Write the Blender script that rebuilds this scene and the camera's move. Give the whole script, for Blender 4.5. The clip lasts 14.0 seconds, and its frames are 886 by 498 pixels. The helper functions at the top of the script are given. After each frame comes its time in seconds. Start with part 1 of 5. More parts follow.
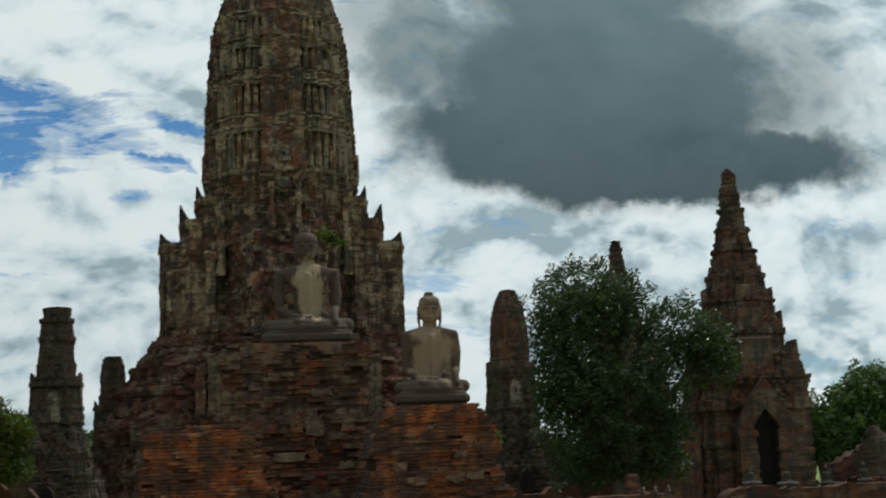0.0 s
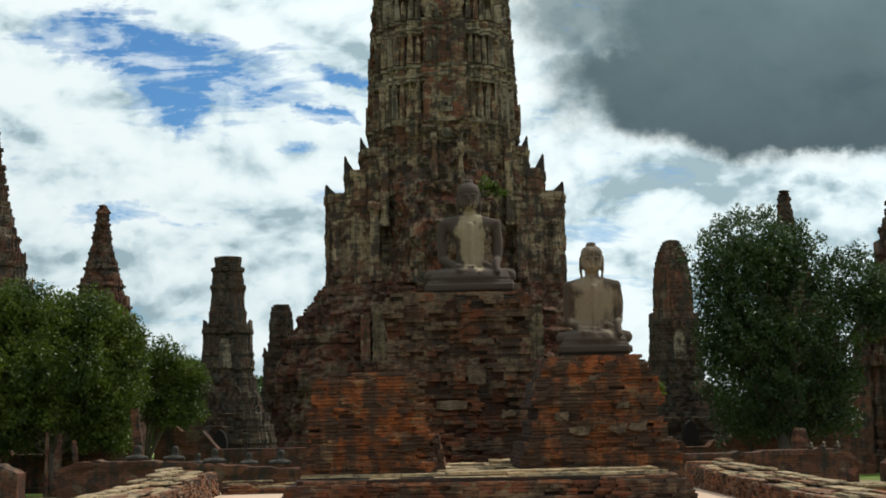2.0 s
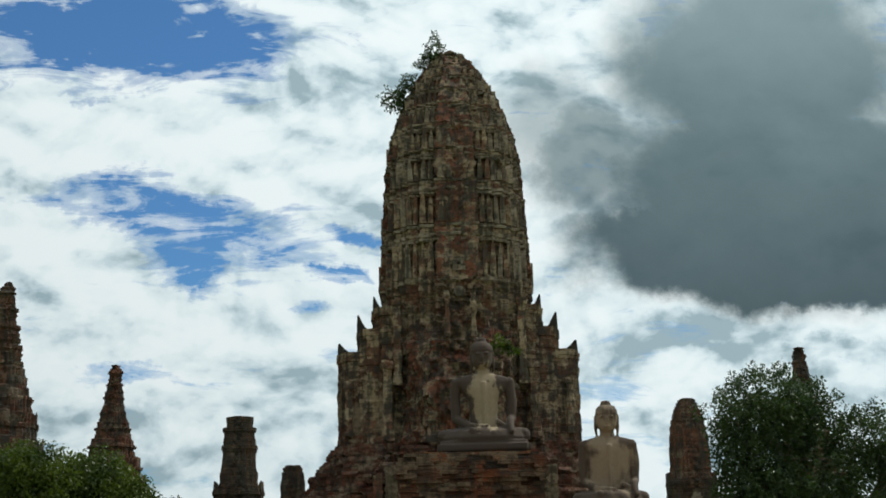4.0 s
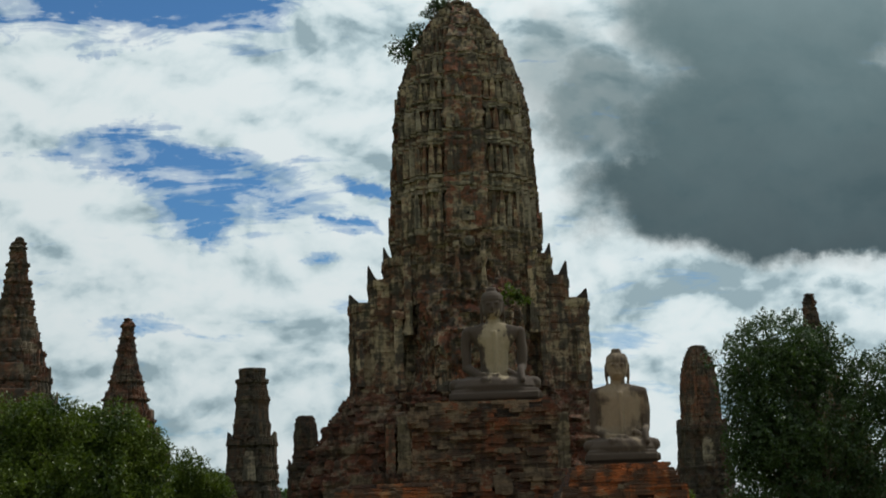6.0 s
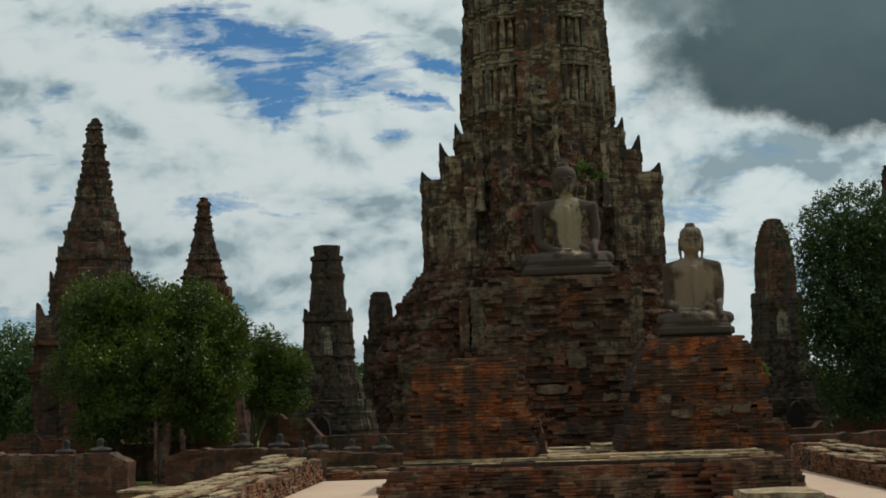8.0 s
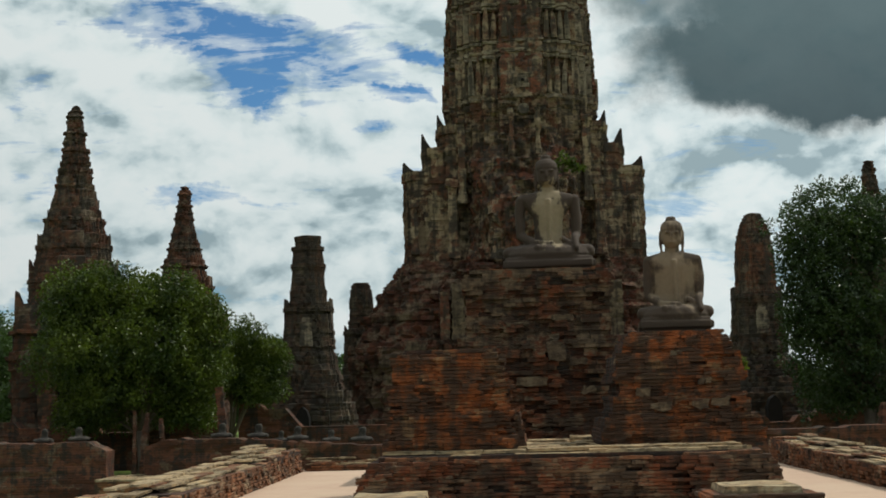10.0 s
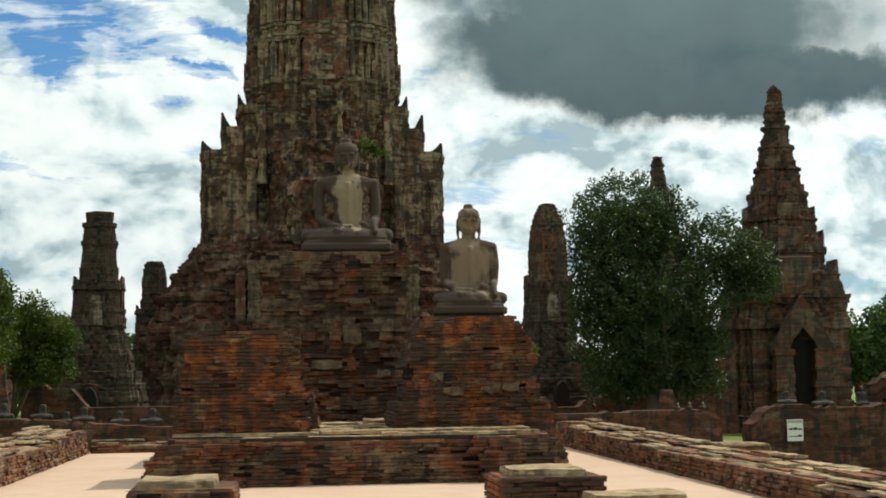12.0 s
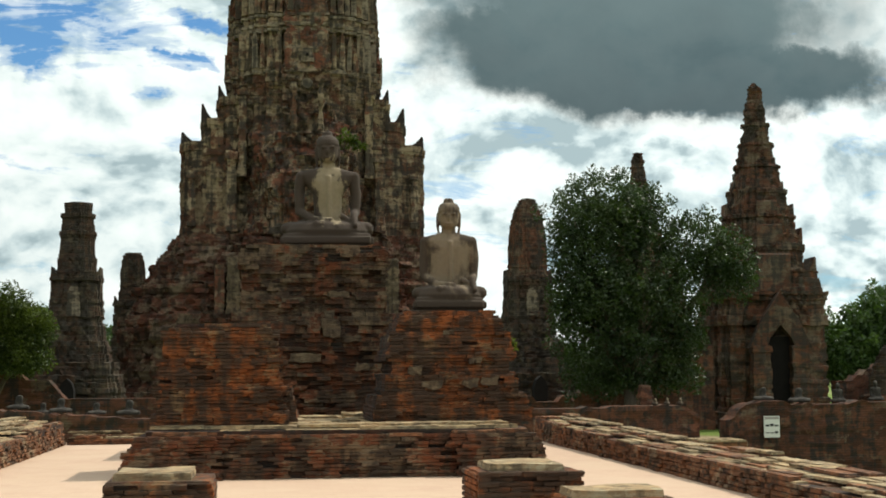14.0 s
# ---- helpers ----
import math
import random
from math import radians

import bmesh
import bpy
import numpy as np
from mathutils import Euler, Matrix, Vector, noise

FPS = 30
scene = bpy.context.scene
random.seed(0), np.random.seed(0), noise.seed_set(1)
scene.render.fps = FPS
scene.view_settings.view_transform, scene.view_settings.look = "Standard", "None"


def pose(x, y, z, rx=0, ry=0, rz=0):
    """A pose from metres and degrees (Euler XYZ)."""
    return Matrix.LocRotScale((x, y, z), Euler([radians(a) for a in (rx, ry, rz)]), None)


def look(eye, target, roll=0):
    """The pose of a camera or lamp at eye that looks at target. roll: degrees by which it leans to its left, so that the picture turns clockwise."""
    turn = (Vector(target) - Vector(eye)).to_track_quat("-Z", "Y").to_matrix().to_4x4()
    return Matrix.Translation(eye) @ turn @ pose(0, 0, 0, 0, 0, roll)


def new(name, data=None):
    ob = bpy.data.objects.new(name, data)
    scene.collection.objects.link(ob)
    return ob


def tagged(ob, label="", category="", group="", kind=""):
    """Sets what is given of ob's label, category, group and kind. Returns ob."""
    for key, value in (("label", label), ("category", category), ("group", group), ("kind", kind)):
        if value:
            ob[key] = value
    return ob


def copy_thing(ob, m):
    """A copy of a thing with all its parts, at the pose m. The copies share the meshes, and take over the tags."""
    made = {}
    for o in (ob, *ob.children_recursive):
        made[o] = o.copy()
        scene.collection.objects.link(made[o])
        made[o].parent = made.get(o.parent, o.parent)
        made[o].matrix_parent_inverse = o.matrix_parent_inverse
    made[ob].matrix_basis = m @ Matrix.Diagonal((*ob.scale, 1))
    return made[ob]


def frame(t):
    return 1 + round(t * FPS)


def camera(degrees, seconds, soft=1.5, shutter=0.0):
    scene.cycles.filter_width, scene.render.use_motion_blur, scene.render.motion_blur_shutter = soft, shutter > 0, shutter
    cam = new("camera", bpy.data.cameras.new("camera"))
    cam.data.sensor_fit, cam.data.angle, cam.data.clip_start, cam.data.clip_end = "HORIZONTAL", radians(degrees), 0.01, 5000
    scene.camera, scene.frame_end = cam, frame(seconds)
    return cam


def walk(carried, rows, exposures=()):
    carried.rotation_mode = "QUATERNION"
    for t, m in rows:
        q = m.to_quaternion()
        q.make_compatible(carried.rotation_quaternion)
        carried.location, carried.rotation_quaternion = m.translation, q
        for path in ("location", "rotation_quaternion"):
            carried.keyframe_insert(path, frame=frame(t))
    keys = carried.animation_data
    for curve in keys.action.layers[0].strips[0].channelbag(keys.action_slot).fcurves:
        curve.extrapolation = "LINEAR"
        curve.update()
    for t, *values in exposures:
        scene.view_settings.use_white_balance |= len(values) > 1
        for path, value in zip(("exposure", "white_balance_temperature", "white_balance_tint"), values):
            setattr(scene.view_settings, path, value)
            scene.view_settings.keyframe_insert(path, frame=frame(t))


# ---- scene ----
FOV = 37.65
cam = camera(FOV, 14.0, soft=1.8, shutter=0.3)
PATH = [
    (0.0, pose(0, 0, 1.6, 99.452, 2.166, -8.853)),
    (0.5, pose(0, 0, 1.6, 97.953, 1.765, -5.603)),
    (1.0, pose(0, 0, 1.6, 97.265, 1.014, -2.966)),
    (1.5, pose(0, 0, 1.6, 97.056, 1.091, -2.015)),
    (2.0, pose(0, 0, 1.6, 97.457, 1.112, -1.803)),
    (2.5, pose(0, 0, 1.6, 100.303, 1.026, -1.642)),
    (3.0, pose(0, 0, 1.6, 103.382, 1.030, -1.463)),
    (3.2, pose(0, 0, 1.6, 103.948, 1.068, -1.379)),
    (5.3, pose(0, 0, 1.6, 104.606, 1.444, -1.032)),
    (5.5, pose(0, 0, 1.6, 104.172, 1.374, -0.901)),
    (6.0, pose(0, 0, 1.6, 102.267, 1.753, -0.641)),
    (6.5, pose(0, 0, 1.6, 100.244, 1.628, -0.032)),
    (7.0, pose(0, 0, 1.6, 98.752, 1.553, 1.573)),
    (7.5, pose(0, 0, 1.6, 97.452, 1.437, 2.867)),
    (8.0, pose(0, 0, 1.6, 96.917, 1.850, 2.599)),
    (8.2, pose(0, 0, 1.6, 97.021, 1.767, 2.468)),
    (10.3, pose(0, 0, 1.6, 96.485, 1.294, 1.325)),
    (10.5, pose(0, 0, 1.6, 96.542, 1.205, 0.383)),
    (11.0, pose(0, 0, 1.6, 96.617, 0.815, -2.266)),
    (11.5, pose(0, 0, 1.6, 95.856, 0.989, -5.165)),
    (12.0, pose(0, 0, 1.6, 95.615, 0.754, -7.279)),
    (12.5, pose(0, 0, 1.6, 95.881, 0.836, -7.790)),
    (13.0, pose(0, 0, 1.6, 95.804, 0.556, -7.929)),
    (13.5, pose(0, 0, 1.6, 95.763, 0.407, -8.007)),
    (14.0, pose(0, 0, 1.6, 95.347, 0.304, -8.214)),
]
EXPOSURES = [(0.0, -0.38, 6250, 6), (1.0, -0.1, 6250, 6), (2.0, -0.02, 6250, 6), (3.0, -0.08, 6250, 6), (5.3, -0.32, 6200, 6), (6.5, -0.42, 6250, 6), (7.5, -0.58, 6250, 5),
             (8.2, -0.58, 6300, 5), (10.3, -0.25, 6400, 6), (11.0, -0.05, 6450, 6), (12.0, 0.08, 6600, 6), (13.0, 0.16, 6650, 6), (14.0, 0.16, 6650, 6)]
walk(cam, PATH, EXPOSURES)

# ---- light ----
SUN_AZ, SUN_EL = radians(65), radians(56)


def node_math(nt, op, a, b=None, c=None, clamp=False):
    n = nt.nodes.new("ShaderNodeMath")
    n.operation, n.use_clamp = op, clamp
    for i, v in enumerate((a, b, c)):
        if v is None:
            continue
        if isinstance(v, (int, float)):
            n.inputs[i].default_value = v
        else:
            nt.links.new(v, n.inputs[i])
    return n.outputs[0]


def node_ramp(nt, fac, stops, ease="EASE"):
    n = nt.nodes.new("ShaderNodeValToRGB")
    n.color_ramp.interpolation = ease
    while len(n.color_ramp.elements) < len(stops):
        n.color_ramp.elements.new(0.5)
    for e, (p, col) in zip(n.color_ramp.elements, stops):
        e.position = p
        e.color = (*col, 1) if len(col) == 3 else col
    nt.links.new(fac, n.inputs[0])
    return n.outputs[0]


def node_noise(nt, vec, scale, detail=5, rough=0.55, distort=0.0):
    n = nt.nodes.new("ShaderNodeTexNoise")
    n.inputs["Scale"].default_value, n.inputs["Detail"].default_value = scale, detail
    n.inputs["Roughness"].default_value, n.inputs["Distortion"].default_value = rough, distort
    if vec is not None:
        nt.links.new(vec, n.inputs["Vector"])
    return n.outputs[0]


def node_map(nt, vec, scale=(1, 1, 1), loc=(0, 0, 0), rot=(0, 0, 0)):
    n = nt.nodes.new("ShaderNodeMapping")
    n.inputs["Scale"].default_value, n.inputs["Location"].default_value, n.inputs["Rotation"].default_value = scale, loc, rot
    nt.links.new(vec, n.inputs["Vector"])
    return n.outputs[0]


def node_mix(nt, fac, a, b, blend="MIX"):
    n = nt.nodes.new("ShaderNodeMix")
    n.data_type, n.blend_type = "RGBA", blend
    for sock, v in ((n.inputs[0], fac), (n.inputs[6], a), (n.inputs[7], b)):
        if isinstance(v, (int, float)):
            sock.default_value = v
        elif isinstance(v, tuple):
            sock.default_value = (*v, 1)
        else:
            nt.links.new(v, sock)
    return n.outputs[2]


# forms of the clouds, as (across, up, half width, half height, tilt, softness, weight) per metre ahead
GAPS = [(-0.175, 0.284, 0.103, 0.035, -0.25, 1.1, 1.0), (-0.17, 0.256, 0.04, 0.023, -0.5, 0.9, 1.0), (-0.263, 0.452, 0.165, 0.05, 0.05, 1.3, 1.25), (-0.274, 0.4, 0.06, 0.015, 0, 1.2, 0.8),
        (-0.054, 0.227, 0.031, 0.01, -0.1, 1.0, 1.0), (-0.078, 0.216, 0.018, 0.018, 0.3, 1.2, 0.55), (-0.036, 0.266, 0.027, 0.007, 0, 1.0, 0.8), (-0.206, 0.149, 0.052, 0.01, 0, 1.2, 0.8),
        (-0.345, 0.08, 0.134, 0.013, 0, 1.2, 0.9), (0.499, 0.045, 0.029, 0.012, 0, 1.2, 0.7), (-0.168, 0.252, 0.058, 0.02, -0.2, 1.3, 0.8), (0.107, 0.229, 0.018, 0.011, 0.5, 1.4, 0.4)]
DARK = [(0.312, 0.302, 0.169, 0.093, -0.06, 0.6, 1.0), (0.328, 0.231, 0.136, 0.028, -0.06, 0.55, 1.0), (0.30, 0.41, 0.125, 0.10, 0.1, 0.7, 1.0), (0.45, 0.305, 0.08, 0.075, 0, 1.1, 0.6),
        (0.268, 0.252, 0.143, 0.049, 0, 0.45, 1.0), (0.401, 0.237, 0.128, 0.033, 0, 0.5, 1.0), (0.112, 0.367, 0.045, 0.04, 0.2, 1.2, 0.55), (0.15, 0.33, 0.05, 0.05, 0.3, 0.8, 0.8)]
BRIGHT = [(0.104, 0.281, 0.027, 0.028, 0.3, 1.0), (0.147, 0.211, 0.027, 0.018, 0, 1.0), (0.191, 0.21, 0.031, 0.013, 0, 1.0), (0.253, 0.196, 0.031, 0.01, 0, 1.0), (0.337, 0.183, 0.054, 0.01, 0, 1.0),
          (-0.049, 0.204, 0.022, 0.02, 0, 0.8), (0.166, 0.421, 0.033, 0.03, 0, 1.0), (0.206, 0.151, 0.022, 0.013, 0, 1.0), (-0.276, 0.262, 0.053, 0.033, 0.2, 1.0), (-0.142, 0.215, 0.062, 0.027, 0.1, 1.0),
          (-0.245, 0.351, 0.1, 0.029, 0.05, 1.0), (-0.099, 0.335, 0.068, 0.034, 0, 1.0), (0.452, 0.149, 0.029, 0.033, 0.3, 1.0), (0.328, 0.191, 0.062, 0.012, 0, 1.0)]
GREYS = [(0.18, 0.165, 0.049, 0.022, 0.2, 1.2), (0.244, 0.182, 0.056, 0.023, 0.2, 1.2), (0.486, 0.149, 0.03, 0.028, 0.3, 1.2), (0.465, 0.102, 0.039, 0.014, 0, 1.2), (-0.072, 0.393, 0.065, 0.03, 0, 1.2),
         (-0.183, 0.109, 0.138, 0.011, 0, 1.2, 0.6), (-0.095, 0.136, 0.072, 0.013, 0, 1.2, 0.5), (0.309, 0.163, 0.067, 0.013, 0, 1.2, 0.9), (0.168, 0.371, 0.028, 0.045, 0, 1.2, 0.6),
         (0.42, 0.11, 0.10, 0.05, 0, 1.3, 0.7), (0.29, 0.115, 0.08, 0.03, 0.1, 1.3, 0.8), (0.14, 0.24, 0.03, 0.05, 0.3, 1.3, 0.6)]


def make_world():
    world = bpy.data.worlds.new("sky")
    world.use_nodes = True
    scene.world = world
    nt = world.node_tree
    nt.nodes.clear()
    out = nt.nodes.new("ShaderNodeOutputWorld")
    sky = nt.nodes.new("ShaderNodeTexSky")
    sky.sky_type, sky.sun_disc = "NISHITA", False
    sky.sun_elevation, sky.sun_rotation = SUN_EL, SUN_AZ
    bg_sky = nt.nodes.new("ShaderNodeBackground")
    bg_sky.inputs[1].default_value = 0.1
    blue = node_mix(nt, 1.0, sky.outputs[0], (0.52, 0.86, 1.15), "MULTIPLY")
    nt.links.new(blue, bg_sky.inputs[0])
    tc = nt.nodes.new("ShaderNodeTexCoord")
    sep = nt.nodes.new("ShaderNodeSeparateXYZ")
    nt.links.new(tc.outputs["Generated"], sep.inputs[0])
    depth = node_math(nt, "MAXIMUM", node_math(nt, "ABSOLUTE", sep.outputs[1]), 0.3)
    u = node_math(nt, "DIVIDE", sep.outputs[0], depth)
    v = node_math(nt, "DIVIDE", sep.outputs[2], depth)
    ahead = node_math(nt, "MULTIPLY_ADD", sep.outputs[1], 4, -0.8, clamp=True)
    comb = nt.nodes.new("ShaderNodeCombineXYZ")
    nt.links.new(u, comb.inputs[0])
    nt.links.new(v, comb.inputs[1])
    nt.links.new(ahead, comb.inputs[2])
    flat = comb.outputs[0]

    # ragged outlines of the big cloud forms
    def shifted(vec, du, dv):
        return node_map(nt, vec, loc=(du, dv, 0))

    def off(seed, scale, detail=9, rough=0.62):
        return node_math(nt, "SUBTRACT", node_noise(nt, node_map(nt, flat, loc=seed), scale, detail, rough), 0.5)

    uw = node_math(nt, "MULTIPLY_ADD", off((0.3, 0.9, 0.0), 9.0), 0.13, u)
    vw = node_math(nt, "MULTIPLY_ADD", off((3.1, 7.7, 1.3), 9.0), 0.10, v)

    def ellipse(cu, cv, ru, rv, tilt=0.0, soft=0.6, weight=1.0):
        du, dv = node_math(nt, "SUBTRACT", uw, cu), node_math(nt, "SUBTRACT", vw, cv)
        c, s = math.cos(tilt), math.sin(tilt)
        a = node_math(nt, "ADD", node_math(nt, "MULTIPLY", du, c / ru), node_math(nt, "MULTIPLY", dv, s / ru))
        b = node_math(nt, "ADD", node_math(nt, "MULTIPLY", du, -s / rv), node_math(nt, "MULTIPLY", dv, c / rv))
        r = node_math(nt, "SQRT", node_math(nt, "ADD", node_math(nt, "MULTIPLY", a, a), node_math(nt, "MULTIPLY", b, b)))
        n = nt.nodes.new("ShaderNodeMapRange")
        n.interpolation_type = "SMOOTHSTEP"
        n.inputs["From Min"].default_value, n.inputs["From Max"].default_value = 1 + soft / 2, 1 - soft / 2
        n.inputs["To Max"].default_value = weight
        nt.links.new(r, n.inputs["Value"])
        return n.outputs[0]

    def union(forms):
        total = ellipse(*forms[0])
        for f in forms[1:]:
            total = node_math(nt, "MAXIMUM", total, ellipse(*f))
        return node_math(nt, "MULTIPLY", total, ahead)

    def heaped(vec):
        """Height of the billows: cauliflower heads over softer swells."""
        w = nt.nodes.new("ShaderNodeTexNoise")
        w.inputs["Scale"].default_value, w.inputs["Detail"].default_value = 8.0, 5
        nt.links.new(vec, w.inputs["Vector"])
        vec2 = node_mix(nt, 0.10, vec, w.outputs[1], "ADD")
        cell = nt.nodes.new("ShaderNodeTexVoronoi")
        cell.feature = "SMOOTH_F1"
        cell.inputs["Scale"].default_value, cell.inputs["Detail"].default_value, cell.inputs["Roughness"].default_value = 12.0, 3.0, 0.5
        cell.inputs["Smoothness"].default_value = 0.7
        nt.links.new(vec2, cell.inputs["Vector"])
        swell = node_noise(nt, vec2, 9.0, 8, 0.58)
        return node_math(nt, "SUBTRACT", node_math(nt, "MULTIPLY", swell, 1.1), node_math(nt, "MULTIPLY", cell.outputs["Distance"], 0.55))

    tall = node_map(nt, flat, (1, 1.5, 1), (0.4, 0.1, 0))
    h0 = heaped(tall)
    h1 = heaped(shifted(tall, 0.006, 0.022))
    lit = node_math(nt, "SUBTRACT", h0, h1)
    gaps, bright, greys, dark = union(GAPS), union(BRIGHT), union(GREYS), union(DARK)

    # where there is cloud: thick heaps, thin wisps drawn out across the blue
    high = node_math(nt, "ADD", v, 0.22)
    deck = nt.nodes.new("ShaderNodeCombineXYZ")
    nt.links.new(node_math(nt, "DIVIDE", u, high), deck.inputs[0])
    nt.links.new(node_math(nt, "DIVIDE", 1.0, high), deck.inputs[1])
    nt.links.new(ahead, deck.inputs[2])
    deck = deck.outputs[0]
    wisp = node_noise(nt, node_map(nt, deck, (1, 1.6, 1), (1.3, 2.2, 0), (0, 0, -0.25)), 5.0, 10, 0.66, 0.7)
    streaks = node_noise(nt, node_map(nt, flat, (1, 4.0, 1), (2.6, 0.4, 0), (0, 0, 0.22)), 11.0, 10, 0.64, 0.9)
    cover = node_math(nt, "MULTIPLY_ADD", wisp, 0.9, node_math(nt, "MULTIPLY_ADD", h0, 0.7, 0.34))
    cover = node_math(nt, "ADD", cover, node_math(nt, "MULTIPLY_ADD", streaks, 1.9, -0.95))
    cover = node_math(nt, "ADD", cover, node_math(nt, "MULTIPLY", bright, 0.3))
    cover = node_math(nt, "SUBTRACT", cover, node_math(nt, "MULTIPLY", gaps, 0.66))
    cover = node_ramp(nt, cover, [(0.14, (0, 0, 0)), (0.36, (0.5, 0.5, 0.5)), (0.66, (1, 1, 1))])
    # their brightness: sunlit tops, grey hollows and undersides
    broad = off((5.2, 0.7, 0), 4.5, 6, 0.55)
    tone = node_math(nt, "MULTIPLY_ADD", lit, 2.2, 0.60)
    tone = node_math(nt, "MULTIPLY_ADD", broad, 0.95, tone)
    tone = node_math(nt, "MULTIPLY_ADD", off((8.3, 2.7, 0), 22.0, 7, 0.6), 0.35, tone)
    tone = node_math(nt, "MULTIPLY_ADD", bright, 0.20, tone)
    tone = node_math(nt, "MULTIPLY_ADD", greys, -0.42, tone)
    white = node_ramp(nt, tone, [(0.04, (0.36, 0.46, 0.50)), (0.28, (0.58, 0.685, 0.715)), (0.52, (0.775, 0.855, 0.865)), (0.78, (0.87, 0.93, 0.93)), (1.0, (0.91, 0.95, 0.945))], "LINEAR")
    under = node_math(nt, "MULTIPLY_ADD", v, 2.6, node_math(nt, "MULTIPLY_ADD", broad, 0.35, -0.46))
    under = node_math(nt, "MULTIPLY_ADD", off((1.3, 4.7, 0), 14.0, 8, 0.6), 0.22, under)
    under = node_ramp(nt, under, [(0.08, (0.064, 0.098, 0.110)), (0.40, (0.118, 0.172, 0.183)), (0.80, (0.235, 0.312, 0.325))], "LINEAR")
    colour = node_mix(nt, node_math(nt, "MULTIPLY", dark, 0.97), white, under)
    # thin cloud passes more light towards the sun than away from it
    toward = nt.nodes.new("ShaderNodeVectorMath")
    toward.operation = "DOT_PRODUCT"
    nt.links.new(tc.outputs["Generated"], toward.inputs[0])
    toward.inputs[1].default_value = (math.sin(SUN_AZ) * math.cos(SUN_EL), math.cos(SUN_AZ) * math.cos(SUN_EL), math.sin(SUN_EL))
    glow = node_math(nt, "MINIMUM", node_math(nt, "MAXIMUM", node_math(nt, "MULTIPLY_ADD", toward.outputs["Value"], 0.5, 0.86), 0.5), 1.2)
    cover = node_math(nt, "MAXIMUM", cover, dark)
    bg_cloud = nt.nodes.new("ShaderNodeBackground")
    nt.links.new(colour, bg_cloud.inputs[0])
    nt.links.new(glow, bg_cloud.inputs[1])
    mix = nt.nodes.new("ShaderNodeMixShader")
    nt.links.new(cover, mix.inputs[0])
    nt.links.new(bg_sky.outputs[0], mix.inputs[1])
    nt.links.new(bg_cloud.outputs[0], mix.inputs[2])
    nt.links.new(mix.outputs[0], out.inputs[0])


make_world()
sun = new("sun", bpy.data.lights.new("sun", "SUN"))
sun.data.energy, sun.data.angle, sun.data.color = 3.3, radians(0.6), (1.0, 0.94, 0.84)
sun.matrix_world = look((60 * math.sin(SUN_AZ), 60 * math.cos(SUN_AZ), 60 * math.tan(SUN_EL)), (0, 0, 0))


# ---- materials ----
def material(name, rough=0.9):
    m = bpy.data.materials.new(name)
    m.use_nodes = True
    bsdf = m.node_tree.nodes["Principled BSDF"]
    bsdf.inputs["Roughness"].default_value = rough
    bsdf.inputs["Specular IOR Level"].default_value = 0.25
    return m, m.node_tree, bsdf


def place(nt):
    return nt.nodes.new("ShaderNodeNewGeometry").outputs["Position"]


def bump(nt, bsdf, height, strength=0.6, distance=0.03):
    b = nt.nodes.new("ShaderNodeBump")
    b.inputs["Strength"].default_value, b.inputs["Distance"].default_value = strength, distance
    nt.links.new(height, b.inputs["Height"])
    nt.links.new(b.outputs[0], bsdf.inputs["Normal"])


